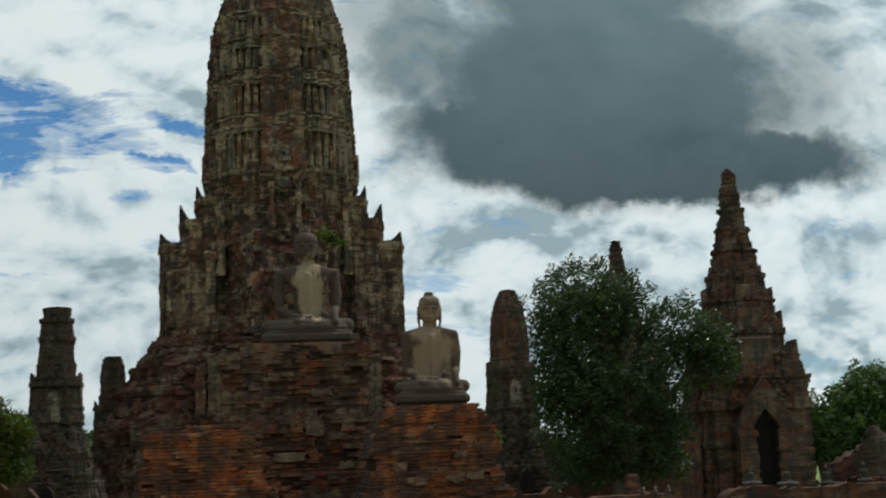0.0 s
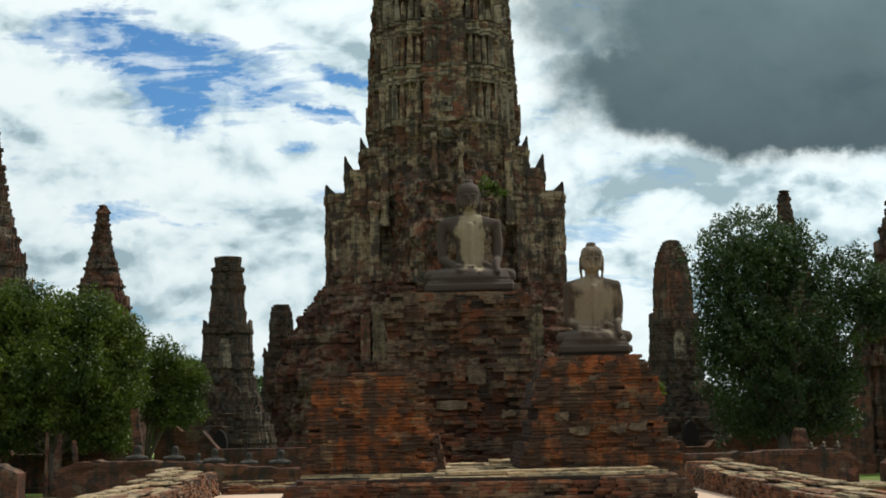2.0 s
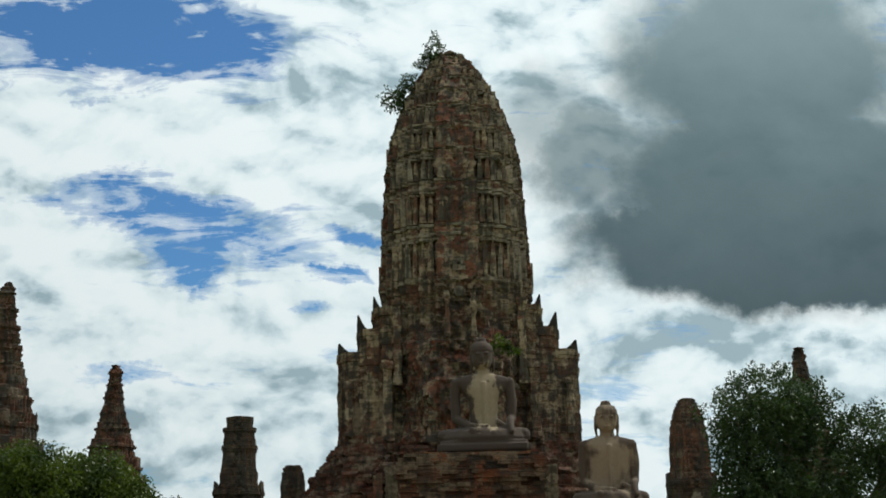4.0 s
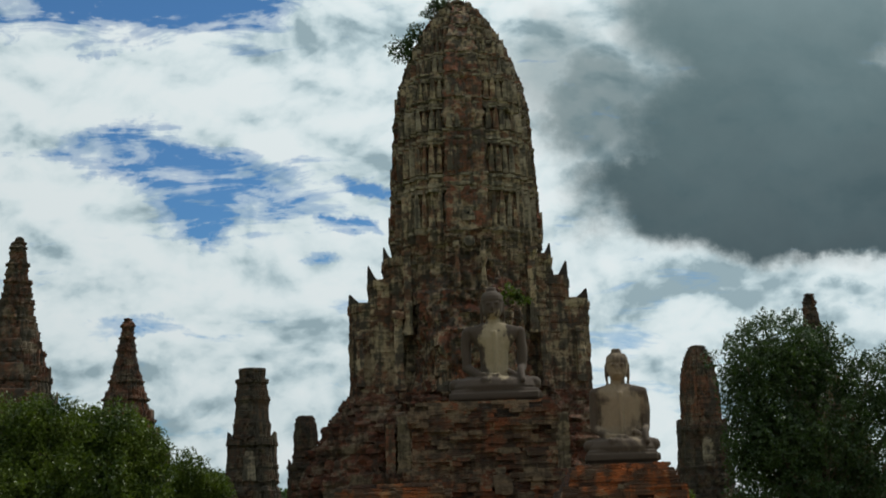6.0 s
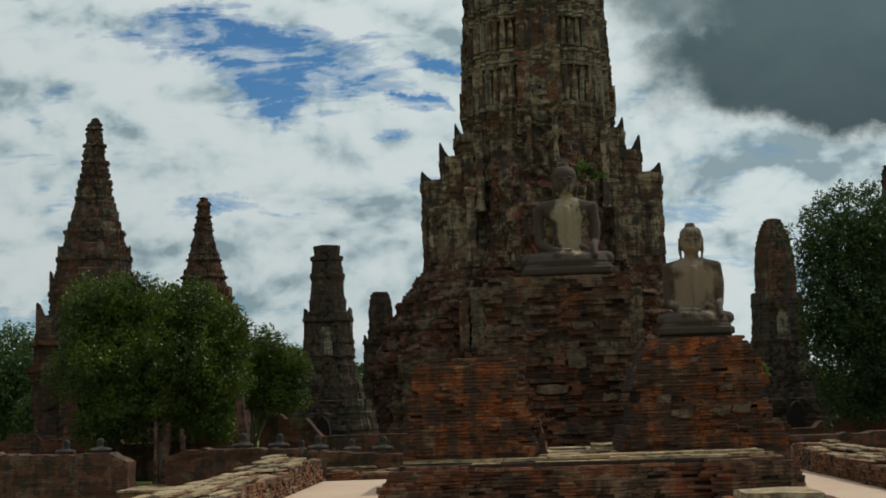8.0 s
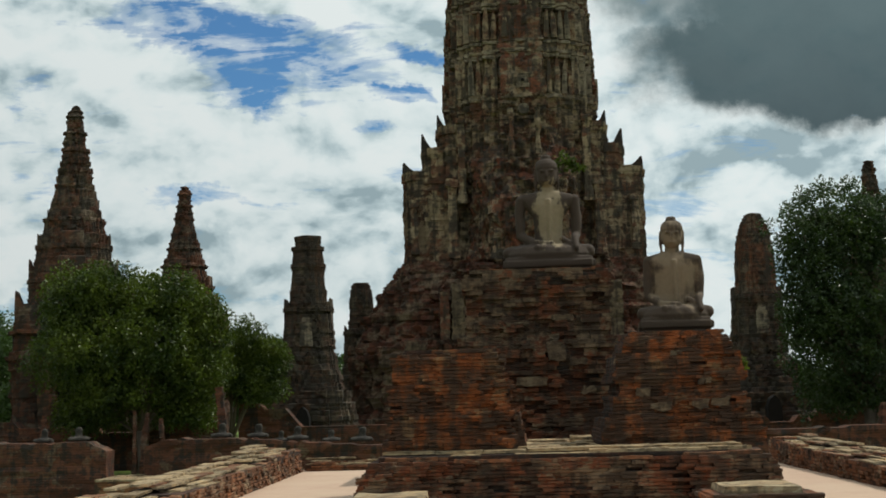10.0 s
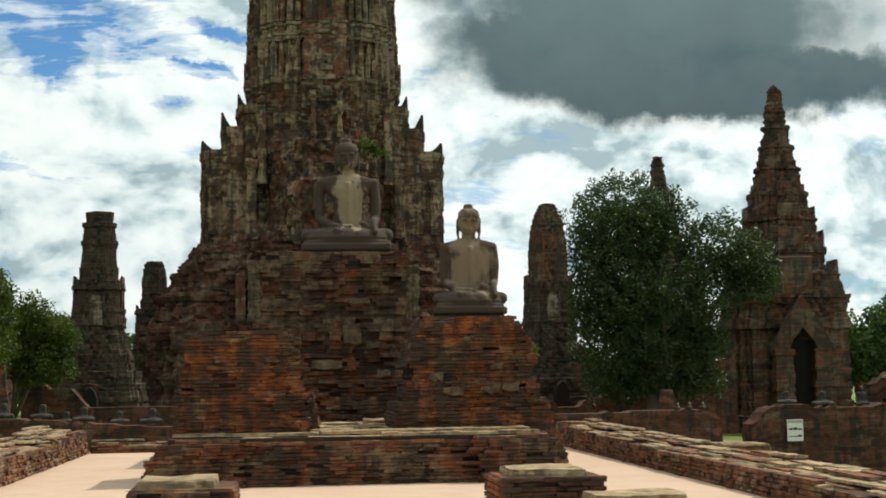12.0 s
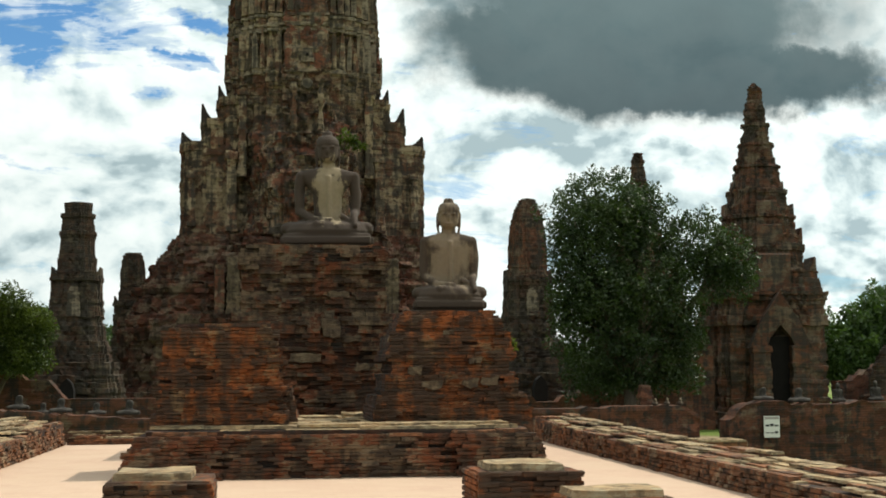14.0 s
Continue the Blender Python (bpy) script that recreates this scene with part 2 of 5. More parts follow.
def masonry(name, brick_a, brick_b, stain, stucco, stucco_amount, stain_amount, course=0.065, patch=0.55, seed=0.0, layer=1.0, joint_depth=0.25, lumps=1.0):
    """Weathered brickwork: bricks, black lichen, remains of stucco."""
    m, nt, bsdf = material(name, 0.95)
    p = node_map(nt, place(nt), loc=(seed * 7.3, seed * 3.1, seed * 5.7))
    big = node_noise(nt, p, patch, 7, 0.62, 0.4)
    mid = node_noise(nt, node_map(nt, p, (1, 1, 2.4)), patch * 4.5, 6, 0.6)
    streak = node_noise(nt, node_map(nt, p, (0.55, 0.55, 7.0 * layer)), 2.2, 5, 0.6)
    fine = node_noise(nt, node_map(nt, p, (1, 1, 2.6)), 13.0, 5, 0.65)
    drip = node_noise(nt, node_map(nt, p, (2.6, 2.6, 0.28)), 1.6, 5, 0.6)
    rnd = nt.nodes.new("ShaderNodeObjectInfo").outputs["Random"]
    col = node_mix(nt, node_ramp(nt, mid, [(0.36, (0, 0, 0)), (0.64, (1, 1, 1))]), brick_a, brick_b)
    col = node_mix(nt, node_math(nt, "MULTIPLY", fine, 0.5), col, tuple(c * 0.45 for c in brick_a))
    # lumps of masonry that weather each in its own way
    lump = nt.nodes.new("ShaderNodeTexVoronoi")
    lump.inputs["Scale"].default_value = 1.0
    warp = nt.nodes.new("ShaderNodeTexNoise")
    warp.inputs["Scale"].default_value, warp.inputs["Detail"].default_value = 3.1, 7
    nt.links.new(p, warp.inputs["Vector"])
    nt.links.new(node_map(nt, node_mix(nt, 0.6, p, warp.outputs[1], "ADD"), (1.5 * lumps, 1.5 * lumps, 2.8 * lumps)), lump.inputs["Vector"])
    pick = nt.nodes.new("ShaderNodeSeparateColor")
    nt.links.new(lump.outputs["Color"], pick.inputs[0])
    col = node_mix(nt, 1.0, col, node_ramp(nt, pick.outputs[0], [(0.0, (0.66, 0.66, 0.67)), (0.5, (0.97, 0.97, 0.97)), (1.0, (1.36, 1.31, 1.24))], "LINEAR"), "MULTIPLY")
    if stucco_amount > 0:
        f = node_math(nt, "ADD", node_math(nt, "MULTIPLY", big, 0.5), node_math(nt, "MULTIPLY", fine, 0.3))
        f = node_math(nt, "MULTIPLY_ADD", pick.outputs[1], 0.12, node_math(nt, "ADD", f, 0.04))
        t = 0.62 - 0.2 * stucco_amount
        f = node_ramp(nt, f, [(t - 0.03, (0, 0, 0)), (t + 0.05, (1, 1, 1))])
        col = node_mix(nt, node_math(nt, "MULTIPLY", f, 0.85), col, node_mix(nt, streak, stucco, tuple(c * 0.55 for c in stucco)))
    s = node_math(nt, "ADD", node_math(nt, "MULTIPLY", streak, 0.22), node_math(nt, "MULTIPLY", drip, 0.43))
    s = node_math(nt, "MULTIPLY_ADD", node_math(nt, "SUBTRACT", pick.outputs[2], 0.5), 0.05, s)
    s = node_math(nt, "ADD", s, node_math(nt, "MULTIPLY", node_noise(nt, node_map(nt, p, loc=(9.1, 4.2, 6.6)), patch * 1.9, 7, 0.65), 0.35))
    t = 0.62 - 0.22 * stain_amount
    s = node_ramp(nt, s, [(t - 0.055, (0, 0, 0)), (t + 0.055, (1, 1, 1))])
    col = node_mix(nt, node_math(nt, "MULTIPLY", s, 0.9), col, stain)
    col = node_mix(nt, 1.0, col, node_ramp(nt, rnd, [(0.0, (0.84, 0.82, 0.80)), (0.5, (1, 1, 1)), (1.0, (1.14, 1.12, 1.08))], "LINEAR"), "MULTIPLY")
    nt.links.new(col, bsdf.inputs["Base Color"])
    # thin brick courses and pitted faces
    sep = nt.nodes.new("ShaderNodeSeparateXYZ")
    nt.links.new(place(nt), sep.inputs[0])
    wave = node_math(nt, "SINE", node_math(nt, "MULTIPLY", sep.outputs[2], 2 * math.pi / course))
    joint = node_ramp(nt, node_math(nt, "MULTIPLY_ADD", wave, 0.5, 0.5), [(0.0, (0, 0, 0)), (0.3, (1, 1, 1))])
    h = node_math(nt, "ADD", node_math(nt, "MULTIPLY", joint, joint_depth), node_math(nt, "MULTIPLY", fine, 0.7))
    h = node_math(nt, "ADD", h, node_math(nt, "MULTIPLY", streak, 0.5))
    bump(nt, bsdf, h, 0.8, 0.06)
    return m


BLACK = (0.030, 0.028, 0.025)
LICHEN = (0.045, 0.039, 0.031)
SOOTY = (0.050, 0.036, 0.026)
MAT_PRANG = masonry("prang_masonry", (0.165, 0.072, 0.042), (0.125, 0.076, 0.049), LICHEN, (0.44, 0.345, 0.22), 0.66, 0.53, 0.3, 0.62, 1, 0.45, 0.03)
MAT_PRANG_BARE = masonry("prang_bare_brick", (0.19, 0.066, 0.036), (0.115, 0.058, 0.037), LICHEN, (0.36, 0.28, 0.18), 0.54, 0.54, 0.3, 0.8, 12, 0.6, 0.05)
MAT_PRANG_BASE = masonry("prang_base_masonry", (0.145, 0.050, 0.029), (0.10, 0.048, 0.030), SOOTY, (0.26, 0.20, 0.135), 0.52, 0.46, 0.28, 0.7, 2, 0.5, 0.05)
MAT_SMALL_PRANG = masonry("small_prang_masonry", (0.095, 0.052, 0.034), (0.078, 0.054, 0.037), LICHEN, (0.15, 0.118, 0.080), 0.48, 0.58, 0.2, 0.9, 3, 0.7, 0.08)
MAT_MERU = masonry("meru_masonry", (0.16, 0.066, 0.038), (0.10, 0.058, 0.038), LICHEN, (0.21, 0.165, 0.115), 0.48, 0.52, 0.2, 0.9, 4, 0.7, 0.08)
MAT_HORN = masonry("blackened_masonry", (0.085, 0.050, 0.038), (0.060, 0.046, 0.037), BLACK, (0.13, 0.11, 0.085), 0.35, 0.62, 0.3, 0.8, 15, 0.6, 0.03)
MAT_STUCCO = masonry("old_stucco", (0.26, 0.21, 0.15), (0.17, 0.13, 0.09), LICHEN, (0.36, 0.30, 0.215), 0.6, 0.44, 0.4, 0.9, 5, 0.6, 0.03)
MAT_BRICK = masonry("orange_brick", (0.275, 0.087, 0.028), (0.16, 0.060, 0.025), SOOTY, (0.28, 0.185, 0.10), 0.34, 0.62, 0.066, 1.3, 6, 0.5, 0.10, 2.2)
MAT_BRICK_DARK = masonry("dark_brick", (0.19, 0.064, 0.030), (0.12, 0.054, 0.030), SOOTY, (0.24, 0.18, 0.115), 0.58, 0.54, 0.066, 1.0, 7, 0.5, 0.08, 1.6)
MAT_PLASTER = masonry("stained_plaster", (0.17, 0.125, 0.08), (0.12, 0.085, 0.055), SOOTY, (0.22, 0.17, 0.11), 0.4, 0.5, 0.3, 2.5, 13, 0.6, 0.03)
MAT_WALL = masonry("low_wall_brick", (0.26, 0.108, 0.050), (0.19, 0.092, 0.050), SOOTY, (0.38, 0.29, 0.19), 0.34, 0.38, 0.066, 1.2, 8, 1.0, 0.25, 3.0)
MAT_GALLERY = masonry("gallery_brick", (0.155, 0.062, 0.036), (0.095, 0.048, 0.032), BLACK, (0.2, 0.15, 0.105), 0.32, 0.42, 0.09, 1.3, 9, 0.7, 0.2)
MAT_CORE = masonry("mortar_core", (0.11, 0.050, 0.030), (0.07, 0.040, 0.027), BLACK, (0.2, 0.16, 0.1), 0.15, 0.5, 0.066, 1.5, 10)
# worn tops of brickwork, with sunlit paleness put into the colour
MAT_TOP = masonry("worn_sunlit_brick_top", (0.40, 0.305, 0.18), (0.31, 0.205, 0.115), (0.10, 0.076, 0.048), (0.48, 0.40, 0.26), 0.35, 0.36, 0.2, 2.2, 11, 1.0, 0.25, 3.0)


def make_floor_material():
    m, nt, bsdf = material("sandy_brick_paving", 0.9)
    p = place(nt)
    b = nt.nodes.new("ShaderNodeTexBrick")
    b.inputs["Scale"].default_value = 1.0
    b.inputs["Brick Width"].default_value, b.inputs["Row Height"].default_value = 0.30, 0.15
    b.inputs["Mortar Size"].default_value, b.inputs["Mortar Smooth"].default_value = 0.006, 0.6
    b.inputs["Color1"].default_value, b.inputs["Color2"].default_value = (0.54, 0.38, 0.275, 1), (0.49, 0.335, 0.245, 1)
    b.inputs["Mortar"].default_value = (0.46, 0.31, 0.22, 1)
    nt.links.new(p, b.inputs["Vector"])
    sand = node_ramp(nt, node_noise(nt, p, 0.6, 7, 0.6), [(0.35, (0, 0, 0)), (0.65, (1, 1, 1))])
    col = node_mix(nt, node_math(nt, "MULTIPLY", sand, 0.55), b.outputs[0], (0.57, 0.425, 0.31))
    col = node_mix(nt, node_math(nt, "MULTIPLY", node_noise(nt, p, 18, 5, 0.7), 0.35), col, (0.40, 0.27, 0.19))
    nt.links.new(col, bsdf.inputs["Base Color"])
    bump(nt, bsdf, node_noise(nt, p, 30, 5, 0.7), 0.4, 0.01)
    return m


def make_ground_material():
    m, nt, bsdf = material("grass_and_earth", 0.95)
    p = place(nt)
    g = node_ramp(nt, node_noise(nt, p, 0.11, 6, 0.6, 0.5), [(0.36, (0, 0, 0)), (0.46, (1, 1, 1))])
    grass = node_mix(nt, node_noise(nt, p, 3.0, 6, 0.7), (0.09, 0.145, 0.022), (0.155, 0.20, 0.04))
    earth = node_mix(nt, node_noise(nt, p, 2.0, 6, 0.7), (0.32, 0.235, 0.15), (0.20, 0.145, 0.09))
    nt.links.new(node_mix(nt, g, earth, grass), bsdf.inputs["Base Color"])
    bump(nt, bsdf, node_noise(nt, p, 9, 6, 0.7), 0.8, 0.06)
    return m


def make_leaf_material(name, a, b, gloss=0.4):
    m, nt, bsdf = material(name, 0.38)
    bsdf.inputs["Specular IOR Level"].default_value = gloss
    rnd = nt.nodes.new("ShaderNodeNewGeometry").outputs["Random Per Island"]
    # broad tone patches paint sunlit and shaded clumps into the leaf colour
    big = node_noise(nt, place(nt), 0.8, 3, 0.5)
    col = node_mix(nt, node_math(nt, "ADD", node_math(nt, "MULTIPLY", rnd, 0.45), node_math(nt, "MULTIPLY", node_ramp(nt, big, [(0.35, (0, 0, 0)), (0.65, (1, 1, 1))]), 0.55)), a, b)
    nt.links.new(col, bsdf.inputs["Base Color"])
    tr = nt.nodes.new("ShaderNodeBsdfTranslucent")
    nt.links.new(node_mix(nt, 1.0, col, (1.3, 1.5, 0.6), "MULTIPLY"), tr.inputs[0])
    mix = nt.nodes.new("ShaderNodeMixShader")
    mix.inputs[0].default_value = 0.28
    nt.links.new(bsdf.outputs[0], mix.inputs[1])
    nt.links.new(tr.outputs[0], mix.inputs[2])
    nt.links.new(mix.outputs[0], nt.nodes["Material Output"].inputs[0])
    return m


def make_bark():
    m, nt, bsdf = material("bark", 0.95)
    p = place(nt)
    n = node_noise(nt, node_map(nt, p, (6, 6, 1)), 3, 6, 0.65)
    nt.links.new(node_mix(nt, n, (0.045, 0.034, 0.026), (0.17, 0.135, 0.10)), bsdf.inputs["Base Color"])
    bump(nt, bsdf, n, 0.8, 0.04)
    return m


def make_statue_material(name, pale, shade, seam, low, high, chest=0.0):
    """Sandstone with lime plaster left on it: pale where the noise is high, weathered where low; chest: how much plaster is left there."""
    m, nt, bsdf = material(name, 0.85)
    tc = nt.nodes.new("ShaderNodeTexCoord").outputs["Object"]
    n = node_noise(nt, node_map(nt, tc, loc=seam), 2.1, 6, 0.6, 0.3)
    f = node_noise(nt, tc, 16, 6, 0.65)
    drip = node_noise(nt, node_map(nt, tc, (5, 5, 0.6)), 2.0, 5, 0.6)
    fac = node_math(nt, "ADD", node_math(nt, "MULTIPLY", n, 0.75), node_math(nt, "MULTIPLY", drip, 0.25))
    if chest:
        sep = nt.nodes.new("ShaderNodeSeparateXYZ")
        nt.links.new(tc, sep.inputs[0])
        du = node_math(nt, "MULTIPLY", node_math(nt, "SUBTRACT", sep.outputs[0], 0.05), 3.6)
        dv = node_math(nt, "MULTIPLY", node_math(nt, "SUBTRACT", sep.outputs[2], 0.95), 1.7)
        r = node_math(nt, "SQRT", node_math(nt, "ADD", node_math(nt, "MULTIPLY", du, du), node_math(nt, "MULTIPLY", dv, dv)))
        fac = node_math(nt, "ADD", fac, node_math(nt, "MULTIPLY", node_math(nt, "SUBTRACT", 1.25, r), chest))
    col = node_mix(nt, node_ramp(nt, fac, [(low, (0, 0, 0)), (high, (1, 1, 1))]), shade, pale)
    col = node_mix(nt, node_math(nt, "MULTIPLY", f, 0.4), col, tuple(c * 0.5 for c in shade))
    nt.links.new(col, bsdf.inputs["Base Color"])
    bump(nt, bsdf, node_math(nt, "ADD", f, drip), 0.35, 0.02)
    return m


# near-black colour that stands in for the shade inside openings
def make_recess_shade():
    m, nt, bsdf = material("recess_shade", 1.0)
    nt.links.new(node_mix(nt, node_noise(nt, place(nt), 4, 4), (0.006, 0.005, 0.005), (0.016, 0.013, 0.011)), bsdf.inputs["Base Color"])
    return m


MAT_RECESS_SHADE = make_recess_shade()
MAT_FLOOR = make_floor_material()
MAT_GROUND = make_ground_material()
MAT_LEAF = make_leaf_material("leaf_green", (0.013, 0.030, 0.008), (0.046, 0.070, 0.017))
MAT_LEAF_LIGHT = make_leaf_material("leaf_light_green", (0.012, 0.027, 0.006), (0.115, 0.145, 0.021), 0.25)
MAT_LEAF_FAR = make_leaf_material("leaf_far", (0.03, 0.06, 0.016), (0.07, 0.11, 0.028))
MAT_BARK = make_bark()
MAT_STATUE = make_statue_material("pale_sandstone", (0.23, 0.172, 0.115), (0.064, 0.045, 0.032), (0.3, 1.7, 0.2), 0.44, 0.58, 0.16)
MAT_STATUE_PATCHED = make_statue_material("patched_sandstone", (0.30, 0.235, 0.15), (0.062, 0.044, 0.033), (4.3, 2.2, 1.1), 0.50, 0.58, 0.26)
MAT_TORSO = make_statue_material("dark_sandstone", (0.075, 0.064, 0.053), (0.028, 0.024, 0.021), (1.3, 6.2, 2.1), 0.42, 0.6)


# ---- mesh tools ----
def empty(name, loc=(0, 0, 0), rz=0.0):
    ob = new(name)
    ob.matrix_world = Matrix.Translation(loc) @ Matrix.Rotation(rz, 4, "Z")
    ob.empty_display_size = 0.2
    return ob


def part(name, bm, mat, parent=None, label="", smooth=False):
    """Links a bmesh as one mesh object, under a thing where one is given."""
    me = bpy.data.meshes.new(name)
    bmesh.ops.recalc_face_normals(bm, faces=bm.faces)
    bm.to_mesh(me)
    bm.free()
    me.materials.append(mat)
    if smooth:
        me.polygons.foreach_set("use_smooth", [True] * len(me.polygons))
    ob = new(name, me)
    ob.parent = parent
    if label:
        tagged(ob, label)
    return ob


def mesh_part(name, me, parent, m):
    ob = new(name, me)
    ob.parent = parent
    ob.matrix_basis = m
    return ob


def box(bm, x0, x1, y0, y1, z0, z1):
    v = [bm.verts.new(p) for p in ((x0, y0, z0), (x1, y0, z0), (x1, y1, z0), (x0, y1, z0), (x0, y0, z1), (x1, y0, z1), (x1, y1, z1), (x0, y1, z1))]
    for f in ((0, 3, 2, 1), (4, 5, 6, 7), (0, 1, 5, 4), (1, 2, 6, 5), (2, 3, 7, 6), (3, 0, 4, 7)):
        bm.faces.new([v[i] for i in f])
    return v


def redented(steps):
    """Outline of a square with stepped corners; steps: from the middle of a side to the corner, as (out, along)."""
    q = []
    for a, b in steps:
        q.append((a, b))
    quarter = q + [(b, a) for a, b in reversed(q) if abs(a - b) > 1e-6]
    pts = []
    for k in range(4):
        c, s = math.cos(k * math.pi / 2), math.sin(k * math.pi / 2)
        for x, y in quarter:
            pts.append((x * c - y * s, x * s + y * c))
    return pts


def subdivide(pts, size):
    out = []
    for (ax, ay), (bx, by) in zip(pts, pts[1:] + pts[:1]):
        n = max(1, round(math.hypot(bx - ax, by - ay) / size))
        out += [(ax + (bx - ax) * i / n, ay + (by - ay) * i / n) for i in range(n)]
    return out


PLAN_PRANG = redented([(1.0, -0.30), (1.0, 0.30), (0.92, 0.30), (0.92, 0.50), (0.83, 0.50), (0.83, 0.66), (0.74, 0.66), (0.74, 0.74)])
PLAN_SQUARE = redented([(1.0, -0.55), (1.0, 0.55), (0.93, 0.55), (0.93, 0.80), (0.86, 0.80), (0.86, 0.86)])
PLAN_BOX = [(1, -1), (1, 1), (-1, 1), (-1, -1)]


def interp(profile, z):
    for (z0, a), (z1, b) in zip(profile, profile[1:]):
        if z <= z1:
            return a + (b - a) * (z - z0) / max(1e-6, z1 - z0)
    return profile[-1][1]


def loft(bm, plan, rows, size=0.14, amp=0.05, seed=0.0, centre=(0, 0), grain=1.3, blocks=0.0):
    """Closed skin through rows (z, half width x, half width y), its faces worn by noise."""
    pts = subdivide(plan, size)
    rings = []
    for z, sx, sy in rows:
        ring = []
        for x, y in pts:
            p = Vector((x * sx + centre[0], y * sy + centre[1], z))
            q = Vector((p.x * grain + seed, p.y * grain, p.z * grain * 1.3))
            d = noise.noise(q) * amp + noise.noise(q * 3.7) * amp * 0.55
            if blocks:
                d += blocks * (noise.cell(Vector((p.x * 2.1 + 0.5 * noise.noise(q), p.y * 2.1, p.z * 3.3))) - 0.5)
            r = Vector((x * sx, y * sy, 0))
            r = r.normalized() if r.length > 1e-5 else Vector((0, 0, 0))
            ring.append(bm.verts.new(p + r * d + Vector((0, 0, noise.noise(q * 2.1 + Vector((5, 5, 5))) * amp * 0.6))))
        rings.append(ring)
    n = len(pts)
    for a, b in zip(rings, rings[1:]):
        for i in range(n):
            j = (i + 1) % n
            bm.faces.new((a[i], a[j], b[j], b[i]))
    bm.faces.new(rings[-1])
    bm.faces.new(list(reversed(rings[0])))


def courses(profile, step, jitter, rng, sy=1.0, z0=None, z1=None):
    """Rows of stepped courses that follow a profile (z, half width)."""
    z, rows = profile[0][0] if z0 is None else z0, []
    top = profile[-1][0] if z1 is None else z1
    while z < top - 1e-4:
        h = min(step * rng.uniform(0.75, 1.25), top - z)
        s = max(0.05, interp(profile, z + h / 2) + rng.uniform(-jitter, jitter))
        rows += [(z, s, s * sy), (z + h * 0.93, s, s * sy)]
        z += h
    return rows


def brick_meshes(count, mat, length=0.26, depth=0.14, height=0.056):
    """A few worn bricks of unit-less true size, shared by all the bricks of one kind."""
    made, rng = [], random.Random(5)
    for k in range(count):
        bm = bmesh.new()
        v = box(bm, -length / 2, length / 2, -depth / 2, depth / 2, -height / 2, height / 2)
        bmesh.ops.bevel(bm, geom=[e for e in bm.edges], offset=0.007, segments=1, affect="EDGES")
        for q in bm.verts:
            q.co += Vector((rng.uniform(-1, 1) * 0.012, rng.uniform(-1, 1) * 0.012, rng.uniform(-1, 1) * 0.006))
        me = bpy.data.meshes.new("brick")
        bmesh.ops.recalc_face_normals(bm, faces=bm.faces)
        bm.to_mesh(me)
        bm.free()
        me.materials.append(mat)
        made.append(me)
    return made


def slab_mesh(bm, cx, cy, z, w, d, h, rng, turn=0.0):
    """A worn flat slab with an uneven outline."""
    n, pts = 16, []
    for i in range(n):
        a = 2 * math.pi * i / n
        x, y = math.cos(a), math.sin(a)
        k = 1 / max(abs(x), abs(y))
        k = k * 0.985 + 0.015
        x, y = x * k * w / 2 * rng.uniform(0.96, 1.02), y * k * d / 2 * rng.uniform(0.94, 1.03)
        c, s = math.cos(turn), math.sin(turn)
        pts.append((cx + x * c - y * s, cy + x * s + y * c))
    lo = [bm.verts.new((x, y, z)) for x, y in pts]
    hi = [bm.verts.new((cx + (x - cx) * 0.97, cy + (y - cy) * 0.97, z + h * rng.uniform(0.85, 1.1))) for x, y in pts]
    mid = bm.verts.new((cx, cy, z + h))
    for i in range(n):
        j = (i + 1) % n
        bm.faces.new((lo[i], lo[j], hi[j], hi[i]))
        bm.faces.new((hi[i], hi[j], mid))
    bm.faces.new(list(reversed(lo)))


# ---- the setting ----
def build_ground():
    """One sheet to the horizon; it dips between the hall and the gallery."""
    xs = [-4000, -1200, -400, -150, -80, -50] + [-40 + 2 * i for i in range(41)] + [50, 80, 150, 400, 1200, 4000]
    ys = [-4000, -1200, -400, -150, -60, -20, 0, 15, 30, 34, 38, 42, 44, 45.3, 46.2, 47.5, 49, 51, 54, 58, 62, 67, 72, 78, 85, 95, 110, 150, 400, 1200, 4000]
    bm = bmesh.new()
    grid = [[bm.verts.new((x, y, (-2.7 if y < 46.5 else -1.0) + 0.05 * noise.noise((x * 0.2, y * 0.2, 0)))) for y in ys] for x in xs]
    for i in range(len(xs) - 1):
        for j in range(len(ys) - 1):
            bm.faces.new((grid[i][j], grid[i + 1][j], grid[i + 1][j + 1], grid[i][j + 1]))
    tagged(part("ground", bm, MAT_GROUND, smooth=True), "short green grass with bare sandy earth", "ground", kind="structure")


def build_hall_floor():
    bm = bmesh.new()
    box(bm, -5.3, 8.6, -12, 31.0, -2.9, 0.0)
    tagged(part("floor", bm, MAT_FLOOR), "sunlit pale pinkish sandy brick paving of the ruined hall", "floor", kind="structure")


build_ground()
build_hall_floor()


